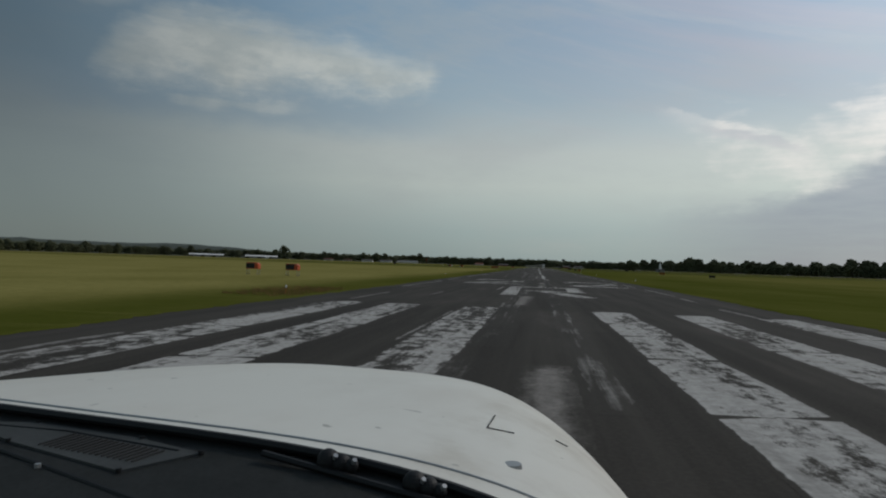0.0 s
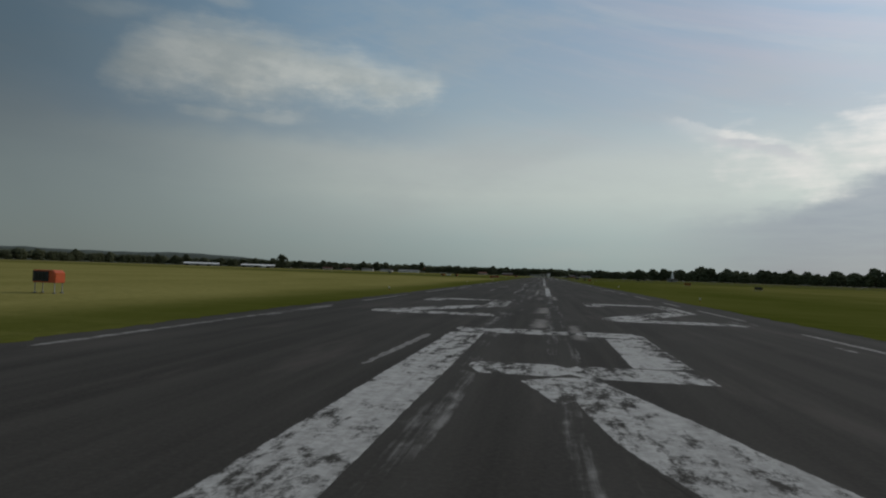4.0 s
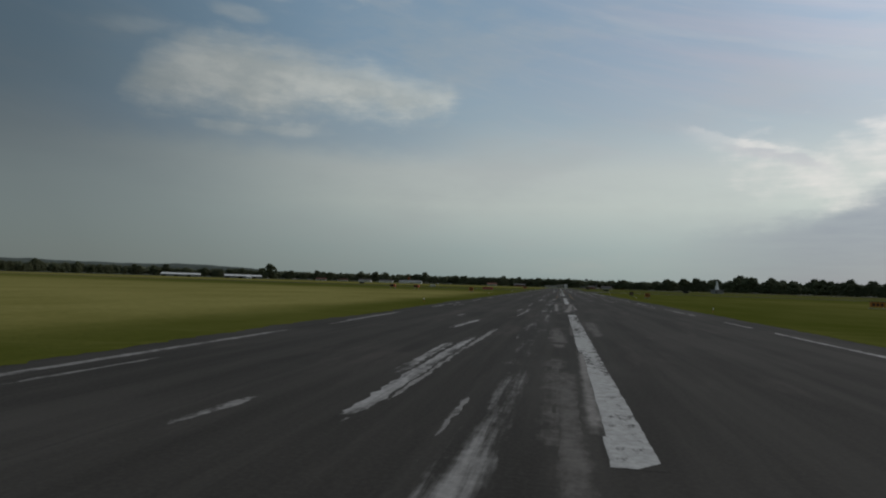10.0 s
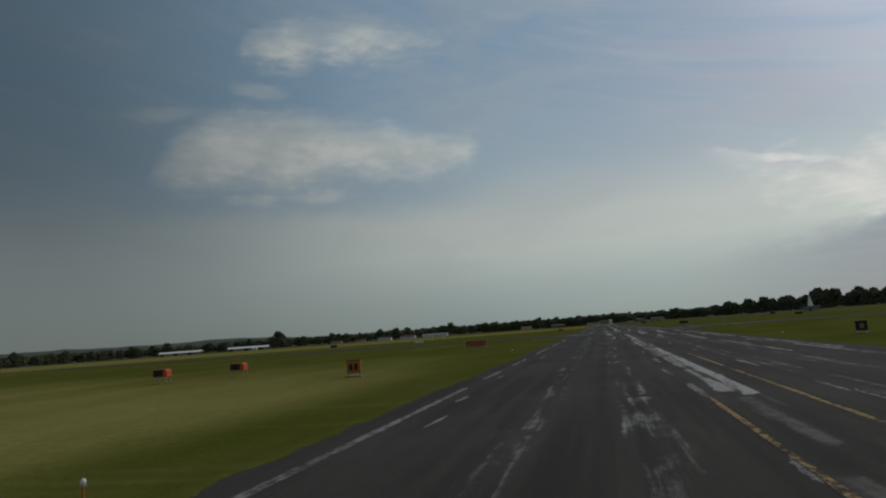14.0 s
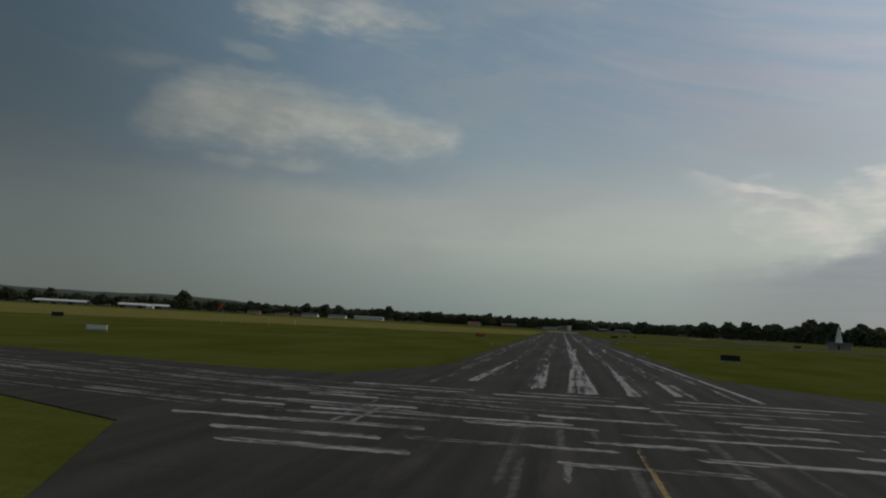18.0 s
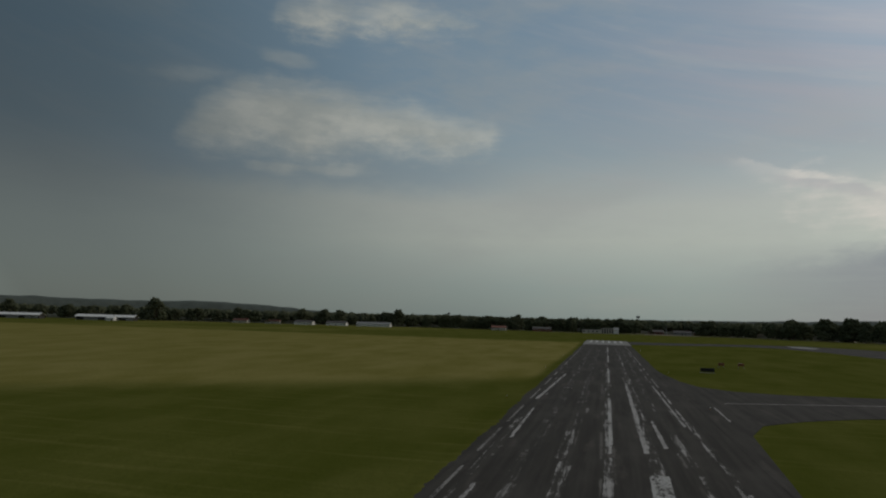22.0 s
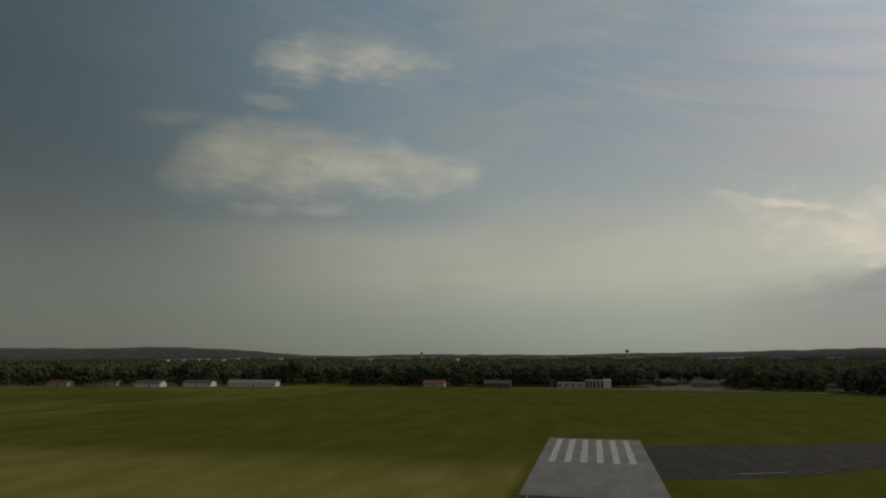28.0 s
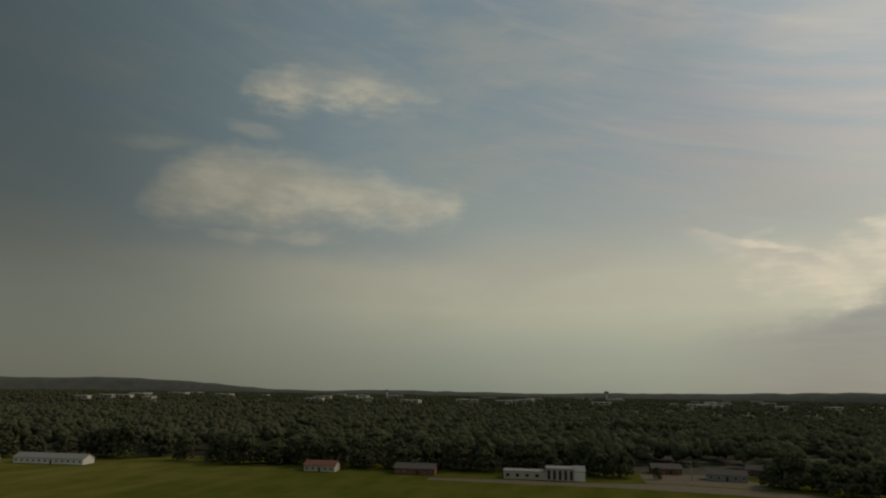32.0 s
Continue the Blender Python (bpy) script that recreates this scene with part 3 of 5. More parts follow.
def lettering(name, strokes, label, group=""):
    """A painted sign on the runway, stroke by stroke."""
    sign = thing(name, (0, 0, 0), 0, label, "marking", group)
    for stroke in strokes:
        painted("stroke", [stroke], WHITE_PAINT, sign, 0.009, 0.016)


lettering("runway_letter_R", [(-1.95, 12.7, -1.95, 28.6, 1.45, 1.45), (-2.65, 29.6, 3.7, 29.6, 1.9, 1.9), (2.95, 22.0, 2.95, 28.65, 1.45, 1.45), (-1.2, 21.1, 3.65, 21.1, 1.8, 1.8), (0.6, 20.2, 3.1, 12.4, 1.7, 1.7)], "worn white runway letter R")


def digit_two(x, y):
    return [(x, y + 1.0, x + 6.1, y + 1.0, 2.0, 2.0), (x + 0.9, y + 2.0, x + 5.2, y + 9.4, 1.9, 1.9), (x + 5.4, y + 8.9, x + 5.4, y + 16.5, 1.45, 1.45), (x + 0.1, y + 17.4, x + 6.0, y + 17.4, 1.9, 1.9), (x + 0.75, y + 13.6, x + 0.75, y + 16.5, 1.4, 1.4)]


for x in (-7.95, 3.05):
    lettering("runway_digit_2", digit_two(x, 36.6), "worn white runway digit 2", "runway number")
start = 67.6
while start < 840:
    if not 385 < start < 400:
        line_x = 0.85 if start < 100 else 0.5
        stripe = thing("centreline_stripe", (0, 0, 0), 0, "worn white runway centreline stripe, flaking in patches", "marking", "centreline stripes")
        y, last = start, min(start + 38.5, 860)
        while y < last - 0.5:
            length = min(rng.uniform(3.0, 9.0), last - y)
            painted("paint_patch", [(line_x, y, line_x, y + length, 0.62, 0.62)], LINE_PAINT, stripe, 0.009, 0.022)
            y += length - (0.45 if rng.random() < 0.8 else 0.1)
    start += 64.5
for side, x in (("left", -10.8), ("right", 10.2)):
    y = 20.0
    while y < 850:
        length = rng.uniform(6, 22)
        if not (376 < y + length and y < 436):
            marking("side_stripe", [(x if y < 420 or x < 0 else 9.3, y, x if y < 420 or x < 0 else 9.3, y + length, 0.42, 0.36)], "broken white runway side stripe", FADED_PAINT if y < 90 or rng.random() < 0.4 else STREAK_PAINT, "side stripes", z=0.009, rag=0.06)
        y += length + rng.uniform(2, 11)
for x in (-8.8, -5.3, -1.8, 1.8, 5.3, 8.8):
    marking("far_threshold_bar", [(x - 0.3, 897, x - 0.3, 936, 1.6, 1.6)], "white threshold bar on pale concrete", FRESH_PAINT, group="far threshold bars", z=0.022)

# yellow lead lines beside the centreline, curving off to the cross runway and the taxiway
def ribbon(points, wide, z, rag=0.02):
    """One unbroken painted line through a row of points, as vertices, faces and cover."""
    verts, quads, cover = [], [], []
    steps = []
    for (x0, y0), (x1, y1) in zip(points, points[1:]):
        count = max(1, int(math.hypot(x1 - x0, y1 - y0) / 0.8))
        steps += [(x0 + (x1 - x0) * i / count, y0 + (y1 - y0) * i / count) for i in range(count)]
    steps.append(points[-1])
    for i, (x, y) in enumerate(steps):
        (ax, ay), (bx, by) = steps[max(i - 1, 0)], steps[min(i + 1, len(steps) - 1)]
        way = Vector((bx - ax, by - ay)).normalized()
        l, r = wide / 2 + rng.uniform(-rag, rag), wide / 2 + rng.uniform(-rag, rag)
        verts += [(x - way.y * l, y + way.x * l, z), (x, y, z), (x + way.y * r, y - way.x * r, z)]
        cover += [0.0, 0.0 if i in (0, len(steps) - 1) else 1.0, 0.0]
        if i:
            k = 3 * i
            quads += [(k - 3, k - 2, k + 1, k), (k - 2, k - 1, k + 2, k + 1)]
    return verts, quads, cover


def line_mark(name, points, wide, mat, label, group, z=0.0125):
    verts, quads, cover = ribbon(points, wide, 0.4 * z + 0.000001 * next(layer))
    mesh = mesh_of(name, verts, quads)
    mesh.attributes.new("cover", "FLOAT", "POINT").data.foreach_set("value", cover)
    return tagged(part(name, mesh, mat), label, "marking", group)


def lead(points, label):
    line_mark("lead_line", points, 0.2, YELLOW_PAINT, label, "lead lines")


lead([(1.85, 224 + i * 8) for i in range(9)], "worn yellow taxi lead line")
lead([(-0.9, 231 + i * 6) for i in range(6)], "worn yellow taxi lead line")
lead([(1.3, 334 + i * 8) for i in range(9)], "worn yellow taxi lead line")
lead([(-0.8, 336 + i * 8) for i in range(5)], "worn yellow taxi lead line")
lead([(1.3 + 9.0 * (1 - math.cos(a / 10)), 336 - 24 * math.sin(a / 10)) for a in range(0, 14)], "worn yellow curve leading off the runway")
lead([(-0.8 - 9.0 * (1 - math.cos(a / 10)), 342 - 24 * math.sin(a / 10)) for a in range(0, 12)], "worn yellow curve leading off the runway")
lead([(43, 893), (47, 899), (55, 908), (62, 915), (76, 924)], "faded orange taxiway line")
line_mark("taxiway_edge_line", [(17, 623.5), (45, 633), (100, 646), (200, 673)], 0.34, LINE_PAINT, "white taxiway edge line", "taxiway lines")
line_mark("taxiway_edge_line", [(27, 889.5), (38, 894)], 0.45, LINE_PAINT, "short pale taxiway line", "taxiway lines")


def verge(name, side, x, along):
    """Grass creeping over the runway's edge, ragged on the inner side."""
    verts, faces = [], []
    count = int((along[1] - along[0]) / 0.4)
    for i in range(count + 1):
        y = along[0] + (along[1] - along[0]) * i / count
        creep = 0.35 + 0.55 * noise.noise((y * 0.07, side * 5.0, 0.0)) + 0.35 * noise.noise((y * 0.6, side * 7.0, 2.0)) + 0.3 * noise.noise((y * 2.1, side * 3.0, 6.0))
        creep *= min(1.0, min(i, count - i) / 6)
        verts += [(x - side * creep, y, 0.004), (x - side * (creep - 0.25), y, 0.03 + 0.015 * noise.noise((y, 3.0, side))), (x + side * 0.5, y, -0.03), (x + side * 1.4, y, -0.055)]
        if i:
            k = 4 * i
            faces += [(k - 4 + j, k - 3 + j, k + 1 + j, k + j) for j in range(3)]
    return tagged(part(name, mesh_of(name, verts, faces), GRASS), "ragged grass verge creeping over the runway edge", "grass", kind="structure")


for i, (a, b) in enumerate(((-90, 384), (434, 860))):
    verge("verge_left_%d" % (i + 1), -1, -12.3, (a, b))
for i, (a, b) in enumerate(((-90, 352), (434, 560), (684, 862))):
    verge("verge_right_%d" % (i + 1), 1, 12.5, (a, b))


# scattered remains of old paint and sealed cracks
def remains(name, count, area, lanes, mat, label, along=(1.5, 11), wide=(0.12, 0.5), z=0.0035, slope=None):
    strips = []
    for i in range(count):
        y = rng.uniform(*area)
        x = rng.choice(lanes) + rng.gauss(0, 0.35)
        length, w = rng.uniform(*along), rng.uniform(*wide)
        if slope is None:
            strips.append((x, y, x + rng.uniform(-0.15, 0.15), y + length, w * 0.6, w))
        else:
            strips.append((x, y + slope * x, x + length, y + slope * (x + length), w, w * 0.6))
    return marking(name, strips, label, mat, z=z, rag=0.09, kind="stuff")


def lane(x, along, wide, mat, label, z=0.006):
    """A lane of old paint, worn to long broken streaks."""
    strips, y = [], along[0]
    while y < along[1]:
        length = min(rng.uniform(18, 45), along[1] - y + 0.5)
        a = x + rng.uniform(-0.15, 0.15)
        strips.append((a, y, x + rng.uniform(-0.2, 0.2), y + length, wide * rng.uniform(0.8, 1.2), wide * rng.uniform(0.8, 1.2)))
        y += length + rng.uniform(-1, 2)
    return marking("worn_marking", strips, label, mat, z=z, rag=0.1, kind="stuff")


remains("worn_marking", 46, (40, 200), (-0.5, 0.3, 0.5), SMEAR, "pale worn patches along the centreline", (3, 12), (0.7, 1.4), z=0.001)
remains("worn_marking", 70, (205, 400), (-2.9, -0.3, 0.4, 0.7, 4.0, 6.5), SMEAR, "pale worn patches along the runway", (4, 16), (0.5, 1.4), z=0.001)
remains("worn_marking", 110, (425, 800), (-6.4, -2.9, -0.3, 0.4, 4.0, 6.6), SMEAR, "pale worn patches along the runway", (4, 16), (0.5, 1.6), z=0.001)
remains("worn_marking", 70, (-60, 215), (-9.8, -6.2, -3.2, -1.4, 9.6), FADED_PAINT, "faded remains of old runway paint")
remains("worn_marking", 110, (215, 400), (-9.7, -6.3, -3.6, -2.8, -1.0, 3.6, 4.0, 6.4, 7.8), FADED_PAINT, "faded remains of old runway paint", (1.5, 7))
remains("worn_marking", 220, (425, 830), (-9.9, -6.4, -3.5, -2.9, 0.3, 3.9, 4.3, 6.3, 9.6), FADED_PAINT, "broken remains of white runway paint", (1, 6), (0.14, 0.6))
remains("worn_marking", 60, (396, 410), tuple(range(-75, -14, 5)), FADED_PAINT, "faded remains of cross runway paint", (4, 18), (0.2, 0.6), slope=CROSS)
cross_rows = []
for y in (394.6, 396.6, 399.0, 401.0, 402.6, 404.6, 406.6, 408.4, 410.2, 412.4, 414.2):
    x = -14 + rng.uniform(-4, 2)
    while x < 34:
        length = rng.uniform(3, 12)
        rise = y + 0.09 * x + rng.uniform(-0.5, 0.5)
        cross_rows.append((x, rise, x + length, rise + 0.09 * length, rng.uniform(0.35, 0.95), rng.uniform(0.35, 0.95)))
        x += length + rng.uniform(0.3, 6)
marking("worn_marking", cross_rows, "broken white streaks across where the runways meet", CROSS_STREAK, z=0.006, rag=0.15, kind="stuff")
lane(0.1, (262, 334), 1.5, STREAK_PAINT, "broad pale streak along the centreline")
lane(0.35, (415, 530), 1.3, STREAK_PAINT, "broad pale streak along the centreline")
lane(0.35, (530, 600), 0.85, STREAK_PAINT, "broad pale streak along the centreline")
lane(0.3, (600, 860), 0.9, BROKEN_STREAK, "pale streak along the centreline")
marking("worn_marking", [(3.9, 364.8, 4.1, 391, 1.6, 0.6), (7.3, 366.2, 8.0, 389.5, 1.6, 0.6), (11.0, 368.6, 11.0, 383.2, 0.85, 0.45), (-2.5, 370.8, -2.85, 388.4, 1.3, 1.2), (0.35, 357, 0.36, 373, 0.75, 0.45), (-2.4, 342, -2.3, 352, 0.8, 0.7), (11.0, 318, 11.3, 362, 0.5, 0.45), (7.4, 316, 8.2, 346, 0.6, 0.4), (4.5, 336, 5.1, 352, 0.4, 0.45), (3.9, 329.5, 4.2, 334.5, 0.5, 0.4), (7.5, 346, 6.8, 356, 0.55, 0.45)], "long pale streaks of old runway paint", PALE_STREAK, z=0.006, rag=0.16, kind="stuff")
marking("worn_marking", [(-7.6, 419, -6.4, 450, 0.8, 0.6), (-2.9, 417, -2.8, 443, 1.1, 0.5), (-0.7, 415.5, -0.2, 440, 0.6, 0.4), (0.7, 415.5, 0.6, 445, 0.8, 0.5), (3.3, 416, 4.1, 450, 1.0, 0.6), (6.3, 418, 6.5, 430, 0.7, 0.4), (11.2, 417, 9.9, 474, 0.5, 0.5)], "bold pale streaks just past the crossing", PALE_STREAK, z=0.0065, rag=0.14, kind="stuff")
marking("worn_marking", [(9.7, 478, 9.7, 491, 0.7, 0.6), (9.7, 491, 9.4, 503, 0.5, 0.35), (3.7, 475, 3.7, 488, 0.55, 0.8), (3.8, 488.4, 4.2, 501, 0.8, 0.5), (-0.05, 487, 0.1, 497.5, 0.55, 0.5), (1.05, 487, 1.3, 498, 0.55, 0.5), (-2.8, 494.6, -2.8, 496.6, 1.1, 1.0), (-2.95, 501, -2.9, 503.4, 0.95, 0.8), (3.7, 504.4, 5.3, 504.6, 0.8, 0.6), (4.0, 508, 5.0, 508.2, 0.7, 0.5), (6.4, 490, 6.9, 502, 0.45, 0.75), (5.7, 484.8, 6.5, 484.8, 1.0, 0.7), (12.2, 481, 12.0, 489, 0.2, 0.2), (3.75, 581, 3.7, 648, 0.75, 0.5), (5.6, 584, 5.4, 601, 0.5, 0.35), (8.8, 598, 8.4, 646, 0.4, 0.4), (-9.9, 616, -8.6, 664, 0.6, 0.45), (-8.4, 518, -8.5, 527, 0.45, 0.3), (-8.7, 543, -8.9, 566, 0.4, 0.35), (-9.0, 584, -9.2, 606, 0.4, 0.35), (14.7, 604.5, 14.9, 618, 0.3, 0.25)], "bold broken streaks of white runway paint", PALE_STREAK, z=0.0068, rag=0.14, kind="stuff")
marking("worn_marking", [(0.45, 474.5, 0.5, 486, 1.15, 1.3), (3.95, 566, 4.1, 573, 1.6, 1.6)], "square pale blocks of old runway paint", LINE_PAINT, z=0.0092, rag=0.03, kind="stuff")
marking("worn_marking", [(6.7, 356.5, 6.9, 362, 0.3, 0.25), (7.3, 356, 7.5, 362, 0.25, 0.25), (4.2, 318, 4.0, 330, 0.5, 0.3), (7.6, 283, 7.8, 312, 0.5, 0.3), (10.9, 284, 11.0, 316, 0.45, 0.4)], "long pale streaks of old runway paint", STREAK_PAINT, z=0.006, rag=0.08, kind="stuff")
marking("worn_marking", [(-0.6, 176, -0.75, 196.6, 0.45, 0.6), (0.2, 174, 0.95, 197, 0.75, 0.7), (1.05, 180, 1.0, 191, 0.3, 0.35), (-0.7, 196.4, 1.5, 197.0, 1.1, 1.0), (-0.5, 199.0, 1.4, 199.5, 1.2, 1.0), (-3.0, 209.5, -3.05, 221.5, 0.9, 0.6), (-3.2, 216, -3.3, 223, 0.9, 0.6), (-1.5, 214, -1.0, 226, 0.9, 0.6), (4.6, 203.6, 5.9, 204.4, 0.5, 0.4), (-0.9, 147.4, -0.2, 147.2, 0.9, 0.7)], "smooth pale patches where the surface is rubbed", RUBBED, z=0.0055, rag=0.06, kind="stuff")
marking("worn_marking", [(0.15, 133.6, 0.3, 144.6, 0.42, 0.28), (0.7, 111.8, 0.6, 124, 1.05, 0.9), (-0.7, 125.4, 1.2, 125.2, 1.3, 1.2), (0.95, 106.9, 1.0, 110.2, 0.95, 0.85), (-0.4, 89.6, -0.4, 93.2, 0.8, 0.7), (1.3, 58, 1.3, 67, 0.6, 0.45), (-0.35, 69.5, -0.3, 88, 0.5, 0.55), (0.3, 31, 0.3, 36.5, 1.1, 1.0), (0.35, 40, 0.4, 46.5, 1.2, 1.1), (1.5, 27, 1.5, 33.5, 0.8, 0.7), (0.0, -34, 0.1, -16, 1.2, 1.0), (0.15, 284, 0.15, 331, 1.7, 1.5), (-1.0, 2, -0.8, 12, 1.0, 1.2)], "smooth pale patches where the surface is rubbed", RUBBED, z=0.0055, rag=0.06, kind="stuff")
marking("worn_marking", [(-6.8, 105.4, -5.0, 111.8, 0.45, 0.6), (-6.1, 103.2, -4.6, 104.8, 0.4, 0.5), (-3.0, 88.0, -2.2, 93.2, 0.5, 0.4), (-2.7, 80.6, -2.35, 83.2, 0.45, 0.4), (-2.95, 92, -2.5, 96.3, 0.8, 0.5), (-2.5, 114.4, -2.45, 120.2, 0.4, 0.35), (-3.45, 133.6, -3.6, 149, 0.45, 0.35), (-5.2, 152.5, -4.8, 160, 0.4, 0.3), (-3.9, 138, -4.0, 146, 0.4, 0.3)], "broken white remains of old runway paint", STREAK_PAINT, z=0.0075, rag=0.1, kind="stuff")
for x, wide in ((-6.3, 1.2), (-3.2, 1.5), (4.1, 1.5), (6.8, 1.5), (9.7, 0.7)):
    lane(x, (215, 358), wide, THIN_STREAK, "thin broken streaks of old runway paint")
for x, wide in ((-9.8, 0.8), (-3.3, 1.4), (4.1, 1.6), (7.0, 1.1), (9.6, 0.8)):
    lane(x, (416, 600), wide, BROKEN_STREAK, "long broken streaks of old runway paint")
for x, wide in ((4.4, 1.2), (8.4, 0.7)):
    lane(x, (600, 800), wide, BROKEN_STREAK, "long broken streaks of old runway paint")
for x, wide in ((-6.4, 1.4), (-3.3, 1.2), (6.5, 1.0)):
    lane(x, (425 if x == -6.4 else 600, 800), wide, THIN_STREAK, "thin broken streaks of old runway paint")
lane(-1.4, (-60, 210), 1.3, THIN_STREAK, "thin broken streaks of old runway paint", 0.0045)
lane(0.9, (-20, 68), 1.0, THIN_STREAK, "thin broken streaks of old runway paint", 0.0045)


# ---- trees ----
GOLD = (1 + 5**0.5) / 2
ICO = np.array([(-1, GOLD, 0), (1, GOLD, 0), (-1, -GOLD, 0), (1, -GOLD, 0), (0, -1, GOLD), (0, 1, GOLD), (0, -1, -GOLD), (0, 1, -GOLD), (GOLD, 0, -1), (GOLD, 0, 1), (-GOLD, 0, -1), (-GOLD, 0, 1)]) / math.hypot(1, GOLD)
ICO_FACES = np.array([(0, 11, 5), (0, 5, 1), (0, 1, 7), (0, 7, 10), (0, 10, 11), (1, 5, 9), (5, 11, 4), (11, 10, 2), (10, 7, 6), (7, 1, 8), (3, 9, 4), (3, 4, 2), (3, 2, 6), (3, 6, 8), (3, 8, 9), (4, 9, 5), (2, 4, 11), (6, 2, 10), (8, 6, 7), (9, 8, 1)])


def clumps(centres, sizes, gen):
    """Many lumpy leaf clumps as one set of arrays."""
    count = len(centres)
    shape = ICO[None] * (1 + gen.uniform(-0.32, 0.32, (count, 12, 1)))
    verts = shape * np.asarray(sizes)[:, None, None] * gen.uniform(0.75, 1.2, (count, 1, 3)) + np.asarray(centres)[:, None]
    faces = ICO_FACES[None] + 12 * np.arange(count)[:, None, None]
    return verts.reshape(-1, 3), faces.reshape(-1, 3)


def foliage(centres, sizes, per, leaf, gen):
    """Leaf sprays over clumps: tilted triangles lying loosely on each clump's skin."""
    which = np.repeat(np.arange(len(centres)), per)
    way = gen.normal(size=(len(which), 3))
    way /= np.linalg.norm(way, axis=1, keepdims=True)
    at = centres[which] + way * (sizes[which] * gen.uniform(0.75, 1.35, len(which)))[:, None]
    spread = gen.normal(0, leaf, (len(which), 3, 3))
    spread -= 0.55 * (spread * way[:, None]).sum(2, keepdims=True) * way[:, None]
    verts = at[:, None] + spread
    return verts.reshape(-1, 3), np.arange(len(which) * 3).reshape(-1, 3)


def tree_meshes(seed, tall, wide):
    gen = np.random.default_rng(seed)
    low = tall * 0.05
    lobes = []
    for i in range(7):
        a, reach = i * 2.4 + gen.uniform(-0.4, 0.4), wide * (0.10 + 0.036 * i)
        lobes.append((reach * math.cos(a), reach * math.sin(a), tall * (0.80 - 0.055 * i) + gen.uniform(-0.06, 0.06) * tall, wide * gen.uniform(0.17, 0.25)))
    centres, sizes = [], []
    for i in range(170):
        x, y, z, r = lobes[i % 7]
        way = gen.normal(size=3)
        way /= np.linalg.norm(way)
        if way[2] < -0.3:
            way[2] *= -1
        c = np.array((x, y, z)) + way * r * gen.uniform(0.75, 1.0)
        c[2] = min(c[2], tall * 0.97)
        centres.append(c)
        sizes.append(wide * gen.uniform(0.06, 0.105))
    for i in range(60):
        a, reach = gen.uniform(0, math.tau), wide * gen.uniform(0.25, 0.47)
        centres.append((reach * math.cos(a), reach * math.sin(a), tall * gen.uniform(0.10, 0.45)))
        sizes.append(wide * gen.uniform(0.07, 0.11))
    centres, sizes = np.array(centres), np.array(sizes)
    v, f = clumps(centres, sizes * 0.8, gen)
    sv, sf = foliage(centres, sizes * 0.95, 9, wide * 0.021, gen)
    crown = mesh_of("crown", np.vstack([v, sv]), np.vstack([f, sf + len(v)]))
    crown.shade_smooth()
    bm = rod((0, 0, -0.3), (0, 0, low * 1.6), tall * 0.022, tall * 0.016)
    for lobe in lobes[:5]:
        rod((0, 0, low * gen.uniform(0.9, 1.5)), lobe[:3], tall * 0.011, tall * 0.004, 6, bm)
    mesh = bpy.data.meshes.new("trunk")
    bm.to_mesh(mesh)
    bm.free()
    return mesh, crown


KINDS = [tree_meshes(s, tall, wide) for s, tall, wide in ((1, 15, 15), (2, 16, 14), (3, 14, 15), (4, 17, 16), (5, 15, 13), (6, 13.5, 14), (7, 17, 15))]
first_tree = []
for i, (trunk_mesh, crown_mesh) in enumerate(KINDS):
    base = thing("tree", (0, 0, 0), 0, "dark green broadleaf tree at the field's edge", "tree", "trees round the airfield")
    part("trunk", trunk_mesh, BARK, base)
    part("crown", crown_mesh, LEAVES, base)
    first_tree.append(base)
spots = []


def tree_row(points, gap, depth, scale=(0.8, 1.15)):
    for (x0, y0), (x1, y1) in zip(points, points[1:]):
        length = math.hypot(x1 - x0, y1 - y0)
        for i in range(int(length / gap)):
            f = (i + rng.uniform(-0.35, 0.35)) / (length / gap)
            spots.append((x0 + (x1 - x0) * f + rng.uniform(-depth, depth), y0 + (y1 - y0) * f + rng.uniform(-depth, depth), rng.uniform(*scale)))


EDGE_LEFT = [(-640, 380), (-705, 640), (-725, 940), (-700, 1060), (-630, 1125), (-440, 1185), (-200, 1250)]
EDGE_END = [(-200, 1240), (-30, 1248), (20, 1252), (52, 1250), (100, 1236), (153, 1194)]
EDGE_RIGHT = [(153, 1192), (232, 1120), (315, 985), (385, 820), (430, 560), (470, 300)]
tree_row(EDGE_LEFT, 12.5, 9, (0.85, 1.15))
tree_row(EDGE_END, 5.8, 8, (0.78, 1.0))
tree_row(EDGE_RIGHT, 7.4, 9, (0.95, 1.35))
spots += [(47, 1243, 0.3), (-485, 1112, 1.6)]
spots = [spot for spot in spots if not (34 < spot[0] < 96 and 1205 < spot[1] < 1275 and spot[2] > 0.4)]
for i, (x, y, s) in enumerate(spots):
    m = Matrix.Translation((x, y, 0)) @ Matrix.Rotation(rng.uniform(0, 6.28), 4, "Z") @ Matrix.Diagonal((s, s, s * rng.uniform(0.88, 1.1), 1))
    if i < len(first_tree):
        first_tree[i].matrix_world = m
    else:
        copy_thing(first_tree[rng.randrange(len(first_tree))], m.copy()).matrix_world = m


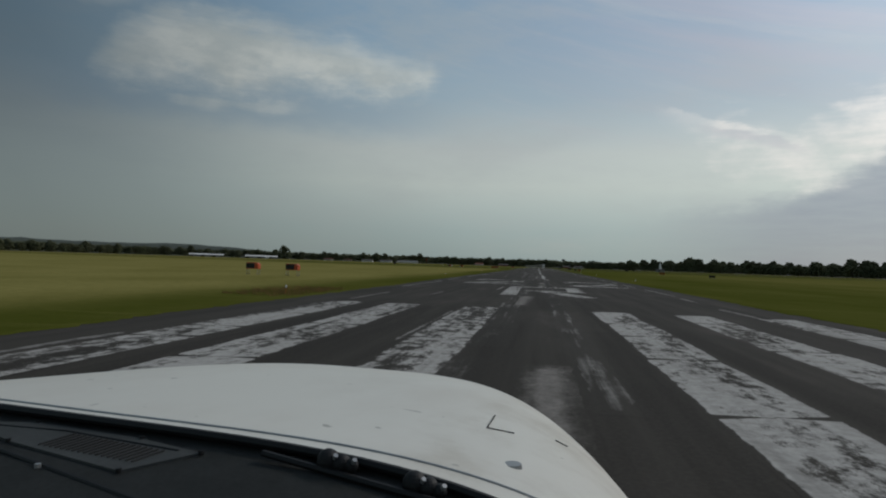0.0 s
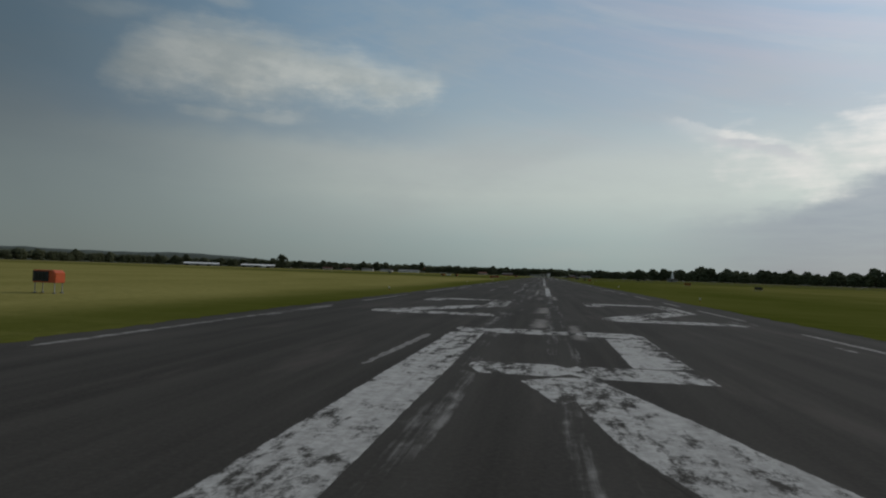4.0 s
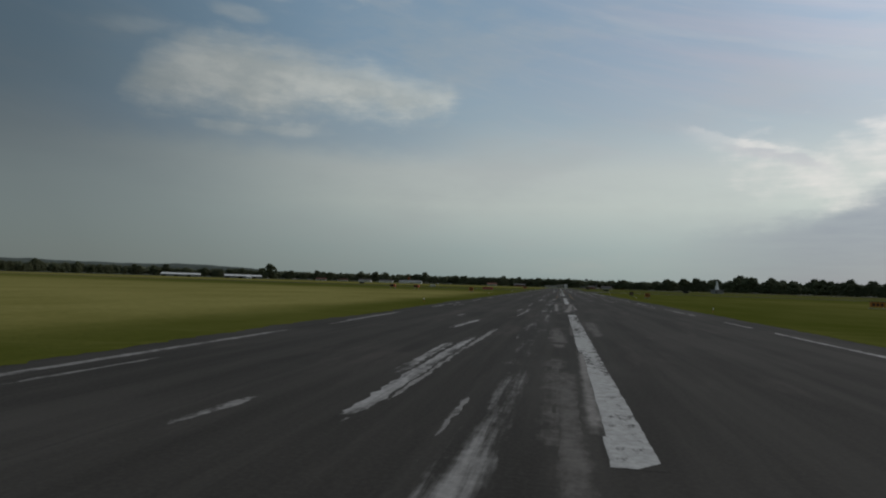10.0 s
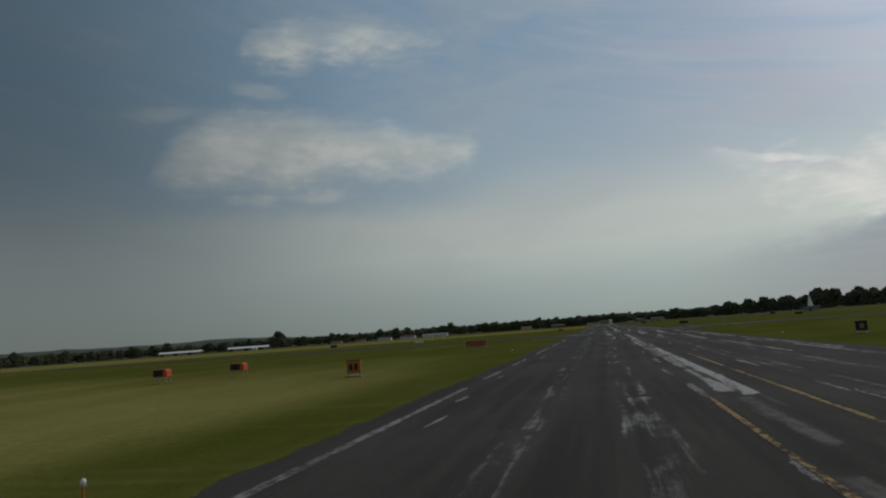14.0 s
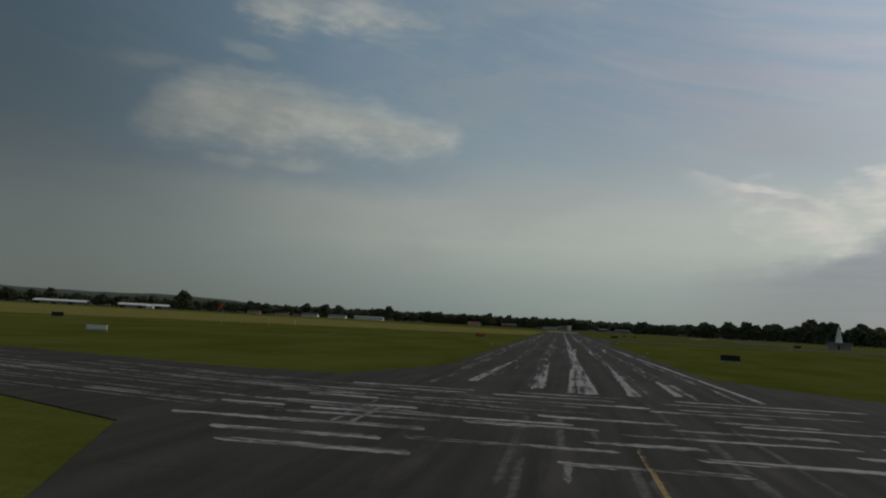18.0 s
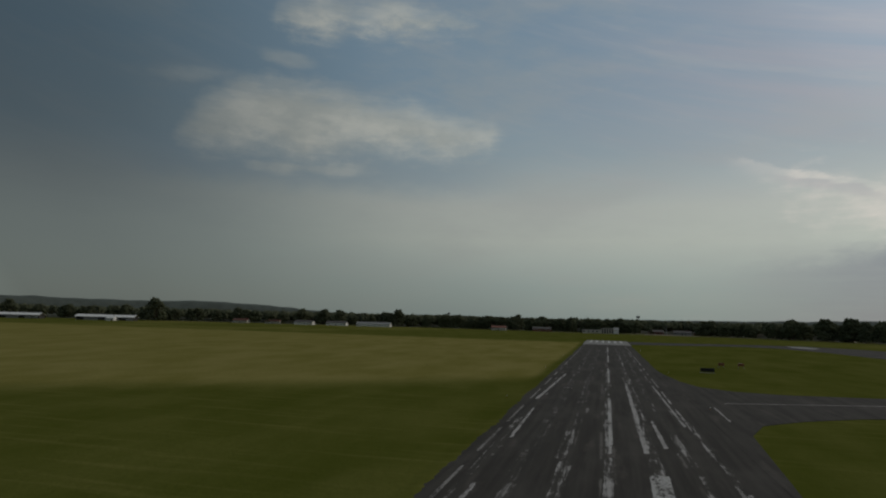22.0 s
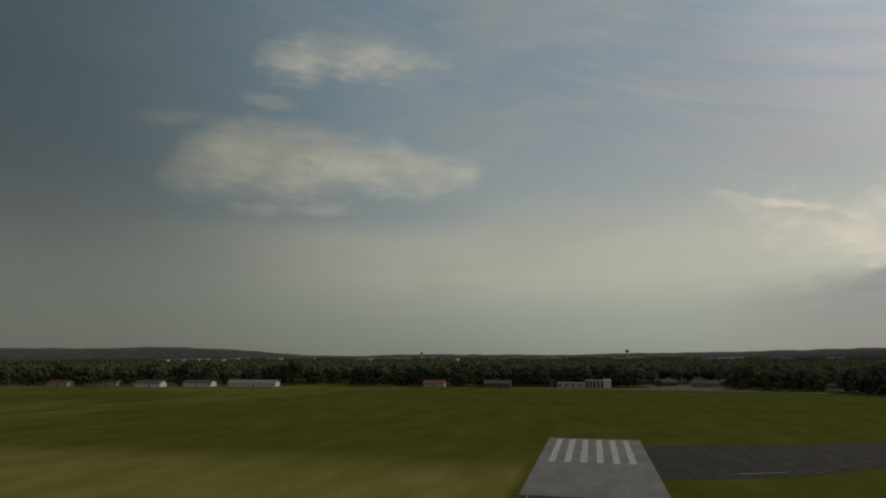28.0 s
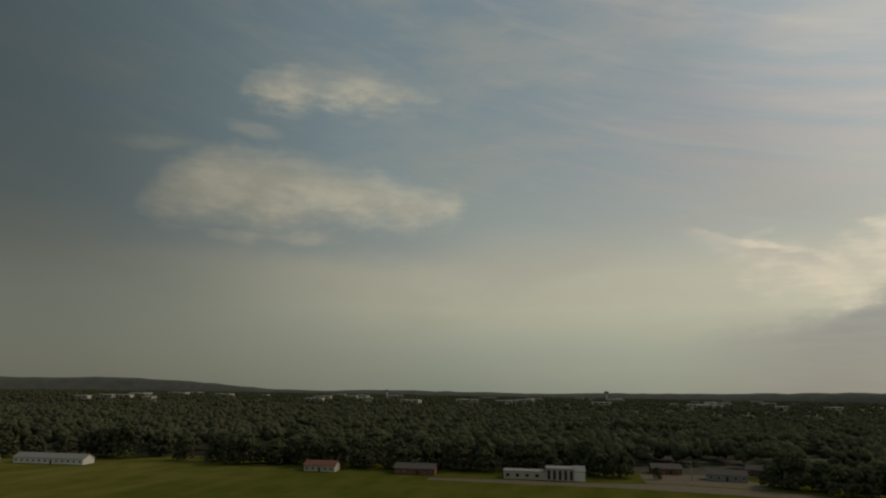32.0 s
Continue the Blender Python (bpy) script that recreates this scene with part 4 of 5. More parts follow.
def inside(x, y):
    """Whether a place lies in the open airfield."""
    if y > 1262:
        return False
    border = ((300, -680, 475), (560, -715, 435), (800, -735, 392), (940, -737, 342), (1055, -712, 282), (1130, -640, 232), (1192, -450, 162), (1262, -200, 50))
    ys, lo, hi = zip(*border)
    return np.interp(y, ys, lo) - 4 < x < np.interp(y, ys, hi) + 4


def woods(name, label, count, area, seed, lumps, leafy, leaf=0.55):
    """A wood as one mesh of clumped crowns."""
    gen = np.random.default_rng(seed)
    centres, sizes = [], []
    for i in range(count):
        x, y = gen.uniform(*area[0]), gen.uniform(*area[1])
        if inside(x, y) or (y < 1300 and 30 < x < 105 and y > 1190):
            continue
        if noise.noise((x / 140, y / 140, 3.0)) > 0.42:
            continue
        tall, wide = gen.triangular(9.5, 13.5, 18.5), gen.triangular(8, 13, 21)
        for j in range(lumps):
            way = gen.normal(size=3)
            way /= np.linalg.norm(way)
            centres.append((x + way[0] * wide * 0.33, y + way[1] * wide * 0.33, tall * 0.55 + (abs(way[2]) - 0.25) * tall * 0.38))
            sizes.append(wide * gen.uniform(0.17, 0.27))
    centres, sizes = np.array(centres), np.array(sizes)
    v, f = clumps(centres, sizes * 0.8, gen)
    sv, sf = foliage(centres, sizes, leafy, leaf, gen)
    mesh = mesh_of(name, np.vstack([v, sv]), np.vstack([f, sf + len(v)]))
    mesh.shade_smooth()
    ob = part(name, mesh, FAR_LEAVES)
    return tagged(ob, label, "woods", kind="stuff")


woods("woods_beyond_end", "dense dark green wood beyond the runway end", 6200, ((-700, 800), (1262, 1900)), 11, 11, 6)
woods("woods_far", "wide dark green woods out to the horizon", 13000, ((-2600, 2800), (1800, 4300)), 12, 5, 3, 1.0)
woods("woods_left", "dark green wood along the field", 3000, ((-1050, -420), (300, 1300)), 13, 9, 5)
woods("woods_right", "dark green wood along the field", 3000, ((140, 800), (250, 1300)), 14, 9, 5)


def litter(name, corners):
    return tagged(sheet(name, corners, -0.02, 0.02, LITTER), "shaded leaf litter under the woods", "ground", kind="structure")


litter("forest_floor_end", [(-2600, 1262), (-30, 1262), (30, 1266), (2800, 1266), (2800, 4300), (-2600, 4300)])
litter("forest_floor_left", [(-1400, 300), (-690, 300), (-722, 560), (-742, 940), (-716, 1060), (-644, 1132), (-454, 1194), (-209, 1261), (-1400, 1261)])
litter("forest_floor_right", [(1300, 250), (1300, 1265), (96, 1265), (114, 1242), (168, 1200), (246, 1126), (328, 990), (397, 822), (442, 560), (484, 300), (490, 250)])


def hills(name, radius, high, seed, label):
    """A low wooded rise on the horizon, all round."""
    verts, faces = [], []
    for i in range(361):
        a = math.radians(i)
        h = high * (0.55 + 0.9 * noise.noise((math.cos(a) * 3, math.sin(a) * 3, seed)) + 0.12 * noise.noise((math.cos(a) * 40, math.sin(a) * 40, seed)))
        side = (i + 180) % 360 - 180
        # sides raised; the left rise is added to imitate the lens bowing the horizon
        h += 58 * min(1, max(0, (-27 - side) / 25)) * min(1, max(0, (side + 110) / 30)) + 30 * min(1, max(0, (side - 8) / 22)) * min(1, max(0, (95 - side) / 30))
        for r, z in ((radius, -2.0), (radius + 60, max(2.0, h) * 0.8), (radius + 160, max(3.0, h))):
            verts.append((r * math.sin(a), 900 + r * math.cos(a), z))
        if i:
            k = 3 * i
            faces += [(k - 3, k, k + 1, k - 2), (k - 2, k + 1, k + 2, k - 1)]
    return tagged(part(name, mesh_of(name, verts, faces), RIDGE), label, "hills", kind="structure")


hills("backdrop_hills", 3850, 56.0, 2, "low hazy wooded hills on the horizon")


# ---- airfield things ----
EARTH = plain("bare_earth", (0.15, 0.115, 0.07), 0.95, 0, 0.35, 0.3)


def vasi_box(x, y, turn, label, paint, paint_label):
    """An approach light box: dark slotted front, orange hood and side, on four legs."""
    ob = thing("approach_light_box", (x, y, -0.05), turn, label, "airfield light", "approach light boxes")
    bm = bmesh.new()
    outline = [(-0.75, 0.62), (0.75, 0.62), (0.75, 1.18), (0.55, 1.36), (-0.75, 1.36)]
    rings = [[bm.verts.new((px, py, pz)) for px, pz in outline] for py in (-0.32, 0.45)]
    bm.faces.new(rings[0])
    bm.faces.new(rings[1][::-1])
    for i in range(5):
        bm.faces.new((rings[0][i], rings[1][i], rings[1][(i + 1) % 5], rings[0][(i + 1) % 5]))
    bmesh.ops.recalc_face_normals(bm, faces=bm.faces[:])
    bmesh.ops.bevel(bm, geom=bm.edges[:], offset=0.02, segments=2, affect="EDGES")
    part("housing", bm, paint, ob, paint_label)
    part("front_panel", box(1.05, 0.03, 0.6, (-0.2, -0.34, 0.69), 0.008), BLACK, ob, "black front panel")
    for px in (-0.45, -0.2, 0.05):
        part("lamp_slot", box(0.18, 0.02, 0.36, (px, -0.362, 0.8), 0.004), GLASS_DARK, ob)
    for px in (-0.65, 0.65):
        for py in (-0.22, 0.36):
            part("leg", rod((px, py, 0), (px, py, 0.66), 0.028), STEEL, ob)
            part("foot", box(0.16, 0.16, 0.05, (px, py, 0)), CONCRETE, ob)
    return ob


for x, y in ((-33.2, 40.3), (-28.4, 40.5), (-45.6, 291.0), (-39.8, 295.0)):
    vasi_box(x, y, 0, "orange approach light box with black front on legs", ORANGE, "orange painted housing")
for x, y in ((30.8, 709.4), (36.0, 710.4)):
    vasi_box(x, y, 180, "weathered rust-brown approach light box on legs in the grass", RUSTY, "faded rust-brown housing")


def airfield_sign(x, y, turn, wide, high, panel, label, bars, bar_mat):
    """A low airfield sign: box panel, frame, legs on a slab; its writing as plain bars."""
    ob = thing("airfield_sign", (x, y, -0.05), turn, label, "sign", "airfield signs")
    part("slab", box(wide + 0.3, 0.7, 0.08, (0, 0, 0), 0.015), CONCRETE, ob, "concrete slab")
    part("panel", box(wide, 0.22, high, (0, 0, 0.28), 0.03), panel, ob)
    part("top_rail", box(wide + 0.04, 0.26, 0.04, (0, 0, 0.28 + high), 0.01), BLACK, ob)
    for f in (-0.4, 0.4):
        part("leg", rod((wide * f, 0, 0.06), (wide * f, 0, 0.3), 0.035), STEEL, ob)
    for i in range(bars):
        px = (i - (bars - 1) / 2) * wide / (bars + 0.6)
        part("writing_bar", box(wide / (bars + 0.6) * 0.6, 0.012, high * 0.5, (px, -0.118, 0.28 + high * 0.25)), bar_mat, ob)
    return ob


for x, y, turn, wide, high, panel, label, bars in (
    (-25.6, 346.4, -6, 3.6, 0.80, RED, "long red airfield sign with pale bars", 5),
    (-23.7, 550.8, 0, 2.6, 0.75, RED, "red airfield sign beside the runway", 4),
    (-22.8, 283.8, 5, 1.1, 0.95, AMBER, "small amber airfield sign", 2),
    (19.0, 271.0, 0, 1.1, 0.85, AMBER, "amber airfield sign in the grass", 3),
    (19.1, 304.0, 0, 0.95, 0.85, BLACK, "small black distance sign", 1),
    (24.8, 480.0, 0, 2.9, 0.85, BLACK, "long black airfield sign seen from behind", 0),
    (24.1, 687.5, 0, 3.2, 0.85, BLACK, "long black airfield sign seen from behind", 0),
    (75.3, 525.1, 0, 3.0, 0.9, BLACK, "black airfield sign by the taxiway", 0),
    (104.0, 684.0, 0, 3.0, 1.0, BLACK, "black airfield sign by the taxiway", 0),
    (-68.0, 455.0, 10, 3.0, 0.7, WHITE_METAL, "white airfield sign by the cross runway", 0),
    (-126.4, 511.6, 10, 3.0, 1.0, BLACK, "black airfield sign in the far grass", 0),
    (50.0, 236.6, 0, 2.2, 0.8, AMBER, "amber airfield sign in dry grass", 3),
    (52.0, 170.1, 0, 1.8, 0.6, BLACK, "small black airfield sign in dry grass", 0),
):
    airfield_sign(x, y, turn, wide, high, panel, label, bars, BLACK if panel is AMBER else DULL_BAR)


def edge_light(x, y):
    ob = thing("edge_light", (x, y, -0.05), 0, "small runway edge light on a stake", "airfield light", "runway edge lights")
    part("stake", rod((0, 0, 0), (0, 0, 0.3), 0.025), AMBER, ob)
    part("collar", rod((0, 0, 0.3), (0, 0, 0.34), 0.06), STEEL, ob)
    bm = bmesh.new()
    bmesh.ops.create_uvsphere(bm, u_segments=10, v_segments=8, radius=0.055, matrix=Matrix.Translation((0, 0, 0.39)) @ Matrix.Diagonal((1, 1, 1.25, 1)))
    part("lens", bm, WHITE_METAL, ob, "clear dome lens")
    return ob


first = edge_light(-14.2, 5)
for i in range(1, 14):
    for x in (-14.2, 14.0):
        y = 5 + i * 61
        if not (370 < y < 436):
            copy_thing(first, pose(x, y, -0.05))


def marker_post(x, y):
    ob = thing("marker_post", (x, y, -0.05), 0, "white marker post in the grass", "post", "marker posts")
    part("pole", rod((0, 0, 0), (0, 0, 1.5), 0.06), WHITE_METAL, ob)
    part("cap", rod((0, 0, 1.5), (0, 0, 1.8), 0.22, 0.16), WHITE_METAL, ob)


marker_post(-87.4, 568.0)
marker_post(-89.7, 554.0)


def windsock(x, y):
    ob = thing("windsock", (x, y, -0.05), 0, "orange windsock hanging from a steel mast", "windsock")
    part("mast", rod((0, 0, 0), (0, 0, 6.0), 0.06, 0.04), STEEL, ob)
    bm = bmesh.new()
    rings = []
    for i in range(9):
        f = i / 8
        cx, cz, rad = -0.35 - 0.9 * math.sin(f * 1.1), 5.8 - 2.1 * f**1.15, 0.62 - 0.25 * f
        rings.append([bm.verts.new((cx + rad * math.cos(a * math.tau / 14) * 0.9, rad * math.sin(a * math.tau / 14) * (1 - 0.25 * f), cz + rad * 0.5 * math.cos(a * math.tau / 14))) for a in range(14)])
    for a, b in zip(rings, rings[1:]):
        for i in range(14):
            bm.faces.new((a[i], a[(i + 1) % 14], b[(i + 1) % 14], b[i]))
    part("sock", bm, ORANGE, ob, "drooping orange fabric sock")
    part("hoop", rod((0, 0, 5.85), (-0.8, 0, 5.85), 0.03), STEEL, ob)


windsock(-104, 551)


# ---- buildings ----
def gable(w, d, wall, rise, over, bm=None):
    """A gabled roof along x, with eaves, 0.18 m thick."""
    bm = bmesh.new()
    for side in (-1, 1):
        a, b = (side * (d / 2 + over), wall - over * rise / (d / 2)), (0, wall + rise)
        for x0, x1 in ((-w / 2 - over, w / 2 + over),):
            vs = [bm.verts.new(v) for v in ((x0, a[0], a[1]), (x1, a[0], a[1]), (x1, b[0], b[1]), (x0, b[0], b[1]), (x0, a[0], a[1] + 0.18), (x1, a[0], a[1] + 0.18), (x1, b[0], b[1] + 0.18), (x0, b[0], b[1] + 0.18))]
            for f in ((0, 1, 2, 3), (4, 5, 6, 7), (0, 1, 5, 4), (1, 2, 6, 5), (2, 3, 7, 6), (3, 0, 4, 7)):
                bm.faces.new([vs[i] for i in f])
    bmesh.ops.recalc_face_normals(bm, faces=bm.faces[:])
    return bm


def gabled_wall(w, d, wall, rise):
    bm = box(w, d, wall)
    for x in (-w / 2, w / 2):
        vs = [bm.verts.new(v) for v in ((x, -d / 2, wall), (x, d / 2, wall), (x, 0, wall + rise), (x * 0.985, -d / 2, wall), (x * 0.985, d / 2, wall), (x * 0.985, 0, wall + rise))]
        for f in ((0, 1, 2), (3, 4, 5), (0, 2, 5, 3), (1, 2, 5, 4)):
            bm.faces.new([vs[i] for i in f])
    bmesh.ops.recalc_face_normals(bm, faces=bm.faces[:])
    return bm


def hangar(x, y, turn, w, d, bays, label):
    ob = thing("hangar", (x, y, -0.05), turn, label, "hangar", "long hangars")
    part("wall", box(w - 0.6, d - 1.4, 3.4, (0, 0.6, 0)), DARK_WALL, ob, "dark sheet walls")
    part("roof", gable(w, d, 3.6, 2.2, 0.6), WHITE_METAL, ob, "bright white metal roof")
    for i in range(bays):
        px = (i + 0.5) / bays * (w - 2) - (w - 2) / 2
        part("door", box((w - 2) / bays - 0.5, 0.1, 3.0, (px, -d / 2 + 1.1, 0)), GREY_WALL if i % 3 else DARK_WALL, ob)
    for i in range(bays + 1):
        px = i / bays * (w - 2) - (w - 2) / 2
        part("post", box(0.25, 0.25, 3.55, (px, -d / 2 + 0.4, 0)), STEEL, ob)


hangar(-609, 1046, 20, 60, 14, 9, "long low hangar with a bright white roof")
hangar(-515, 1075, 24, 58, 14, 8, "long low hangar with a bright white roof")


def house(x, y, turn, w, d, wall_mat, roof_mat, label, wall=2.9, rise=2.0, name="house", group="houses beyond the field"):
    ob = thing(name, (x, y, -0.05), turn, label, name, group)
    part("wall", gabled_wall(w, d, wall, rise), wall_mat, ob)
    part("roof", gable(w, d, wall, rise, 0.45), roof_mat, ob)
    count = max(2, int(w / 3.2))
    for i in range(count):
        px = (i + 0.5) / count * w - w / 2
        if i == count // 2:
            part("door", box(1.0, 0.08, 2.05, (px, -d / 2 - 0.03, 0)), DARK_WALL, ob)
        else:
            win = part("window", box(1.2, 0.08, 1.1, (px, -d / 2 - 0.03, 0.95)), WHITE_METAL, ob)
            part("pane", box(1.02, 0.03, 0.92, (px, -d / 2 - 0.075, 1.04)), GLASS_DARK, win)
    part("chimney", box(0.7, 0.7, rise + 1.0, (w * 0.28, d * 0.12, wall + 0.2)), BRICK_RED, ob)
    return ob


for x, y, turn, w, wall_mat, roof_mat, label in (
    (-340, 1185, 4, 22, WHITE_METAL, SHINGLE, "long white single storey house"),
    (-305, 1198, 4, 24, WHITE_METAL, SHINGLE, "long white single storey house"),
    (-262, 1206, 4, 40, WHITE_METAL, GREY_WALL, "long pale row of low buildings"),
    (-420, 1180, 6, 18, CREAM_WALL, BRICK_RED, "house with a reddish roof among trees"),
    (-384, 1192, 6, 18, CREAM_WALL, BRICK_RED, "house with a reddish roof among trees"),
    (-499, 1064, 24, 7, WHITE_METAL, WHITE_METAL, "small white shed by the hangar"),
    (80, 1250, -8, 18, GREY_WALL, SHINGLE, "low house with a dark shingle roof"),
    (104, 1276, -20, 16, BRICK_RED, SHINGLE, "brick house half hidden by trees"),
    (54, 1268, 4, 15, BRICK_RED, SHINGLE, "brick house half hidden by trees"),
    (-70, 1226, 3, 20, BRICK_RED, SHINGLE, "low brick house at the field's edge"),
    (-118, 1222, 3, 16, CREAM_WALL, BRICK_RED, "house with a reddish roof at the field's edge"),
    (166, 1192, -40, 10, CREAM_WALL, SHINGLE, "cream house at the wood's edge"),
    (208, 1154, -40, 10, CREAM_WALL, SHINGLE, "cream house at the wood's edge"),
):
    house(x, y, turn, w, 9, wall_mat, roof_mat, label)


def end_building(x, y):
    """The pale block beyond the runway end: long low wing, tall bays, gabled end."""
    ob = thing("school_building", (x, y, -0.05), 2, "pale building with tall bays and a gabled end", "building")
    part("low_wing", box(20, 10, 3.4, (-12, 0, 0)), CREAM_WALL, ob)
    part("low_roof", box(20.6, 10.6, 0.3, (-12, 0, 3.4)), GREY_WALL, ob)
    part("hall", box(13, 11, 5.2, (4.6, 0, 0)), CREAM_WALL, ob)
    part("hall_roof", box(13.5, 11.6, 0.3, (4.6, 0, 5.2)), GREY_WALL, ob)
    for i in range(5):
        part("bay", box(1.35, 0.12, 4.2, (-0.6 + i * 2.6, -5.55, 0.4)), DARK_WALL, ob, "tall dark bay")
    gab = part("gabled_end", gabled_wall(5, 11, 4.4, 1.9), WHITE_METAL, ob)
    gab.location = (13.7, 0, 0)
    roof = part("gable_roof", gable(5, 11, 4.4, 1.9, 0.3), GREY_WALL, ob)
    roof.location = (13.7, 0, 0)
    for i in range(4):
        part("window", box(1.6, 0.1, 1.3, (-20 + i * 4.6, -5.04, 1.1)), GLASS_DARK, ob)


end_building(-4, 1228)


def beacon_station(x, y):
    """The radio beacon: flat-roofed hut, round counterpoise deck and a tall white cone."""
    ob = thing("radio_beacon", (x, y, -0.05), 0, "white cone of a radio beacon on a grey hut", "radio beacon")
    part("hut", box(8.5, 7, 3.2, (0, 0, 0), 0.05), GREY_WALL, ob, "grey hut")
    part("deck", rod((0, 0, 3.2), (0, 0, 3.55), 6.2, 6.2, 28), GREY_WALL, ob, "round deck")
    part("cone", rod((0, 0, 3.55), (0, 0, 10.6), 1.7, 0.55, 24), WHITE_METAL, ob, "tall white cone")
    part("tip", rod((0, 0, 10.6), (0, 0, 11.6), 0.5, 0.12, 16), WHITE_METAL, ob)
    part("door", box(1.0, 0.1, 2.1, (-1.5, -3.55, 0)), DARK_WALL, ob)
    for i in range(8):
        a = i * math.tau / 8 + 0.2
        part("post", rod((5.6 * math.cos(a), 5.6 * math.sin(a), 0), (5.6 * math.cos(a), 5.6 * math.sin(a), 3.2), 0.08), STEEL, ob)


beacon_station(142.5, 738)


def water_tower(x, y, tall, r):
    ob = thing("water_tower", (x, y, -0.05), 0, "pale water tower far beyond the woods", "water tower", "far towers")
    part("stem", rod((0, 0, 0), (0, 0, tall * 0.78), r * 0.32, r * 0.26, 16), WHITE_METAL, ob)
    bm = bmesh.new()
    bmesh.ops.create_uvsphere(bm, u_segments=20, v_segments=12, radius=r, matrix=Matrix.Translation((0, 0, tall * 0.86)) @ Matrix.Diagonal((1, 1, 0.62, 1)))
    part("tank", bm, GREY_WALL, ob, "rounded grey tank")


water_tower(133, 3400, 47, 9)
water_tower(-700, 3300, 40, 7)
road = tagged(sheet("dirt_road", [(-60, 1206), (30, 1207), (75, 1202), (110, 1196), (150, 1168), (220, 1102), (224, 1107), (156, 1178), (116, 1208), (80, 1220), (52, 1226), (20, 1220), (-60, 1214)], -0.03, 0.05, EARTH), "bare earth track along the field's edge", "road", kind="structure")
clearing = tagged(sheet("bare_clearing", [(40, 1227), (60, 1227.5), (88, 1221), (98, 1234), (84, 1262), (58, 1272), (40, 1262)], -0.026, 0.05, EARTH), "bare sandy clearing by the track", "ground", kind="structure")


def far_building(x, y, w, turn):
    ob = thing("far_building", (x, y, -0.05), turn, "pale flat roofed building among far trees", "building", "far buildings")
    part("wall", box(w, w * 0.5, 15.0), CREAM_WALL, ob)
    part("roof", box(w + 1, w * 0.5 + 1, 0.8, (0, 0, 15.0)), WHITE_METAL, ob)
    for i in range(3):
        part("window", box(w / 6, 0.3, 2.5, ((i - 1) * w / 3.4, -w * 0.25 - 0.05, 11.2)), GLASS_DARK, ob)


for i in range(64):
    a = rng.uniform(-0.75, 0.75)
    d = rng.uniform(1500, 2900)
    far_building(d * math.sin(a), 950 + d * math.cos(a), rng.uniform(18, 70), rng.uniform(-20, 20))


def dead_tree(x, y):
    gen = random.Random(8)
    ob = thing("dead_tree", (x, y, -0.05), 0, "bare pale dead tree by the track", "tree")
    part("trunk", rod((0, 0, 0), (0.2, 0, 6.5), 0.4, 0.25), GREY_WALL, ob)
    for i in range(7):
        a = gen.uniform(0, 6.28)
        z = gen.uniform(3.5, 6.4)
        part("limb", rod((0.1, 0, z), (math.cos(a) * gen.uniform(1.5, 3), math.sin(a) * gen.uniform(1.5, 3), z + gen.uniform(2, 4.5)), 0.14, 0.04, 6), GREY_WALL, ob)


dead_tree(63, 1244)


# ---- verge grass ----
def tufts(name, label, count, sides, along, high, mat, seed):
    gen = np.random.default_rng(seed)
    xs = np.concatenate([gen.uniform(a, b, count // len(sides)) for a, b in sides])
    ys = gen.uniform(*along, len(xs))
    keep = ~((ys > 383) & (ys < 432))
    xs, ys = xs[keep], ys[keep]
    total = len(xs)
    blades = 5
    root = np.stack([xs, ys, np.full(total, -0.06)], 1)[:, None] + gen.normal(0, 1, (total, blades, 3)) * (0.09, 0.09, 0)
    tall = gen.uniform(0.5, 1.0, (total, blades, 1)) * high * gen.uniform(0.5, 1.2, (total, 1, 1))
    lean = gen.normal(0, 0.3, (total, blades, 2)) * tall
    side = gen.normal(0, 1, (total, blades, 2))
    side = side / np.linalg.norm(side, axis=2, keepdims=True) * 0.022
    zero = np.zeros((total, blades, 1))
    a = root + np.concatenate([side, zero], 2)
    b = root - np.concatenate([side, zero], 2)
    c = root + np.concatenate([lean, tall], 2)
    verts = np.stack([a, b, c], 2).reshape(-1, 3)
    mesh = mesh_of(name, verts, np.arange(len(verts)).reshape(-1, 3))
    up = np.tile((0.0, 0.0, 1.0), (len(verts), 1)) + gen.normal(0, 0.25, (len(verts), 3))
    mesh.normals_split_custom_set_from_vertices((up / np.linalg.norm(up, axis=1, keepdims=True)).tolist())
    return tagged(part(name, mesh, mat), label, "grass", kind="stuff")


def blade_material(name, a, b):
    k = material(name, 0.85)
    island = k.add("ShaderNodeNewGeometry").outputs["Random Per Island"]
    k.links.new(k.vec(0.0, 0.0, 1.0), k.bsdf.inputs["Normal"])
    k.bsdf.inputs["Specular IOR Level"].default_value = 0.0
    k.put(k.bsdf.inputs["Base Color"], k.mix(k.m("MULTIPLY_ADD", island, 0.6, k.m("MULTIPLY", k.noise(k.place, 0.15, 3), 0.4)), a, b))
    return k.mat


RUST_BLADE = blade_material("rust_blades", (0.17, 0.12, 0.04), (0.22, 0.13, 0.055))
tufts("rust_weeds", "rust-brown weeds at the runway edge", 300, ((-17, -12.9),), (2, 13), 0.28, RUST_BLADE, 23)


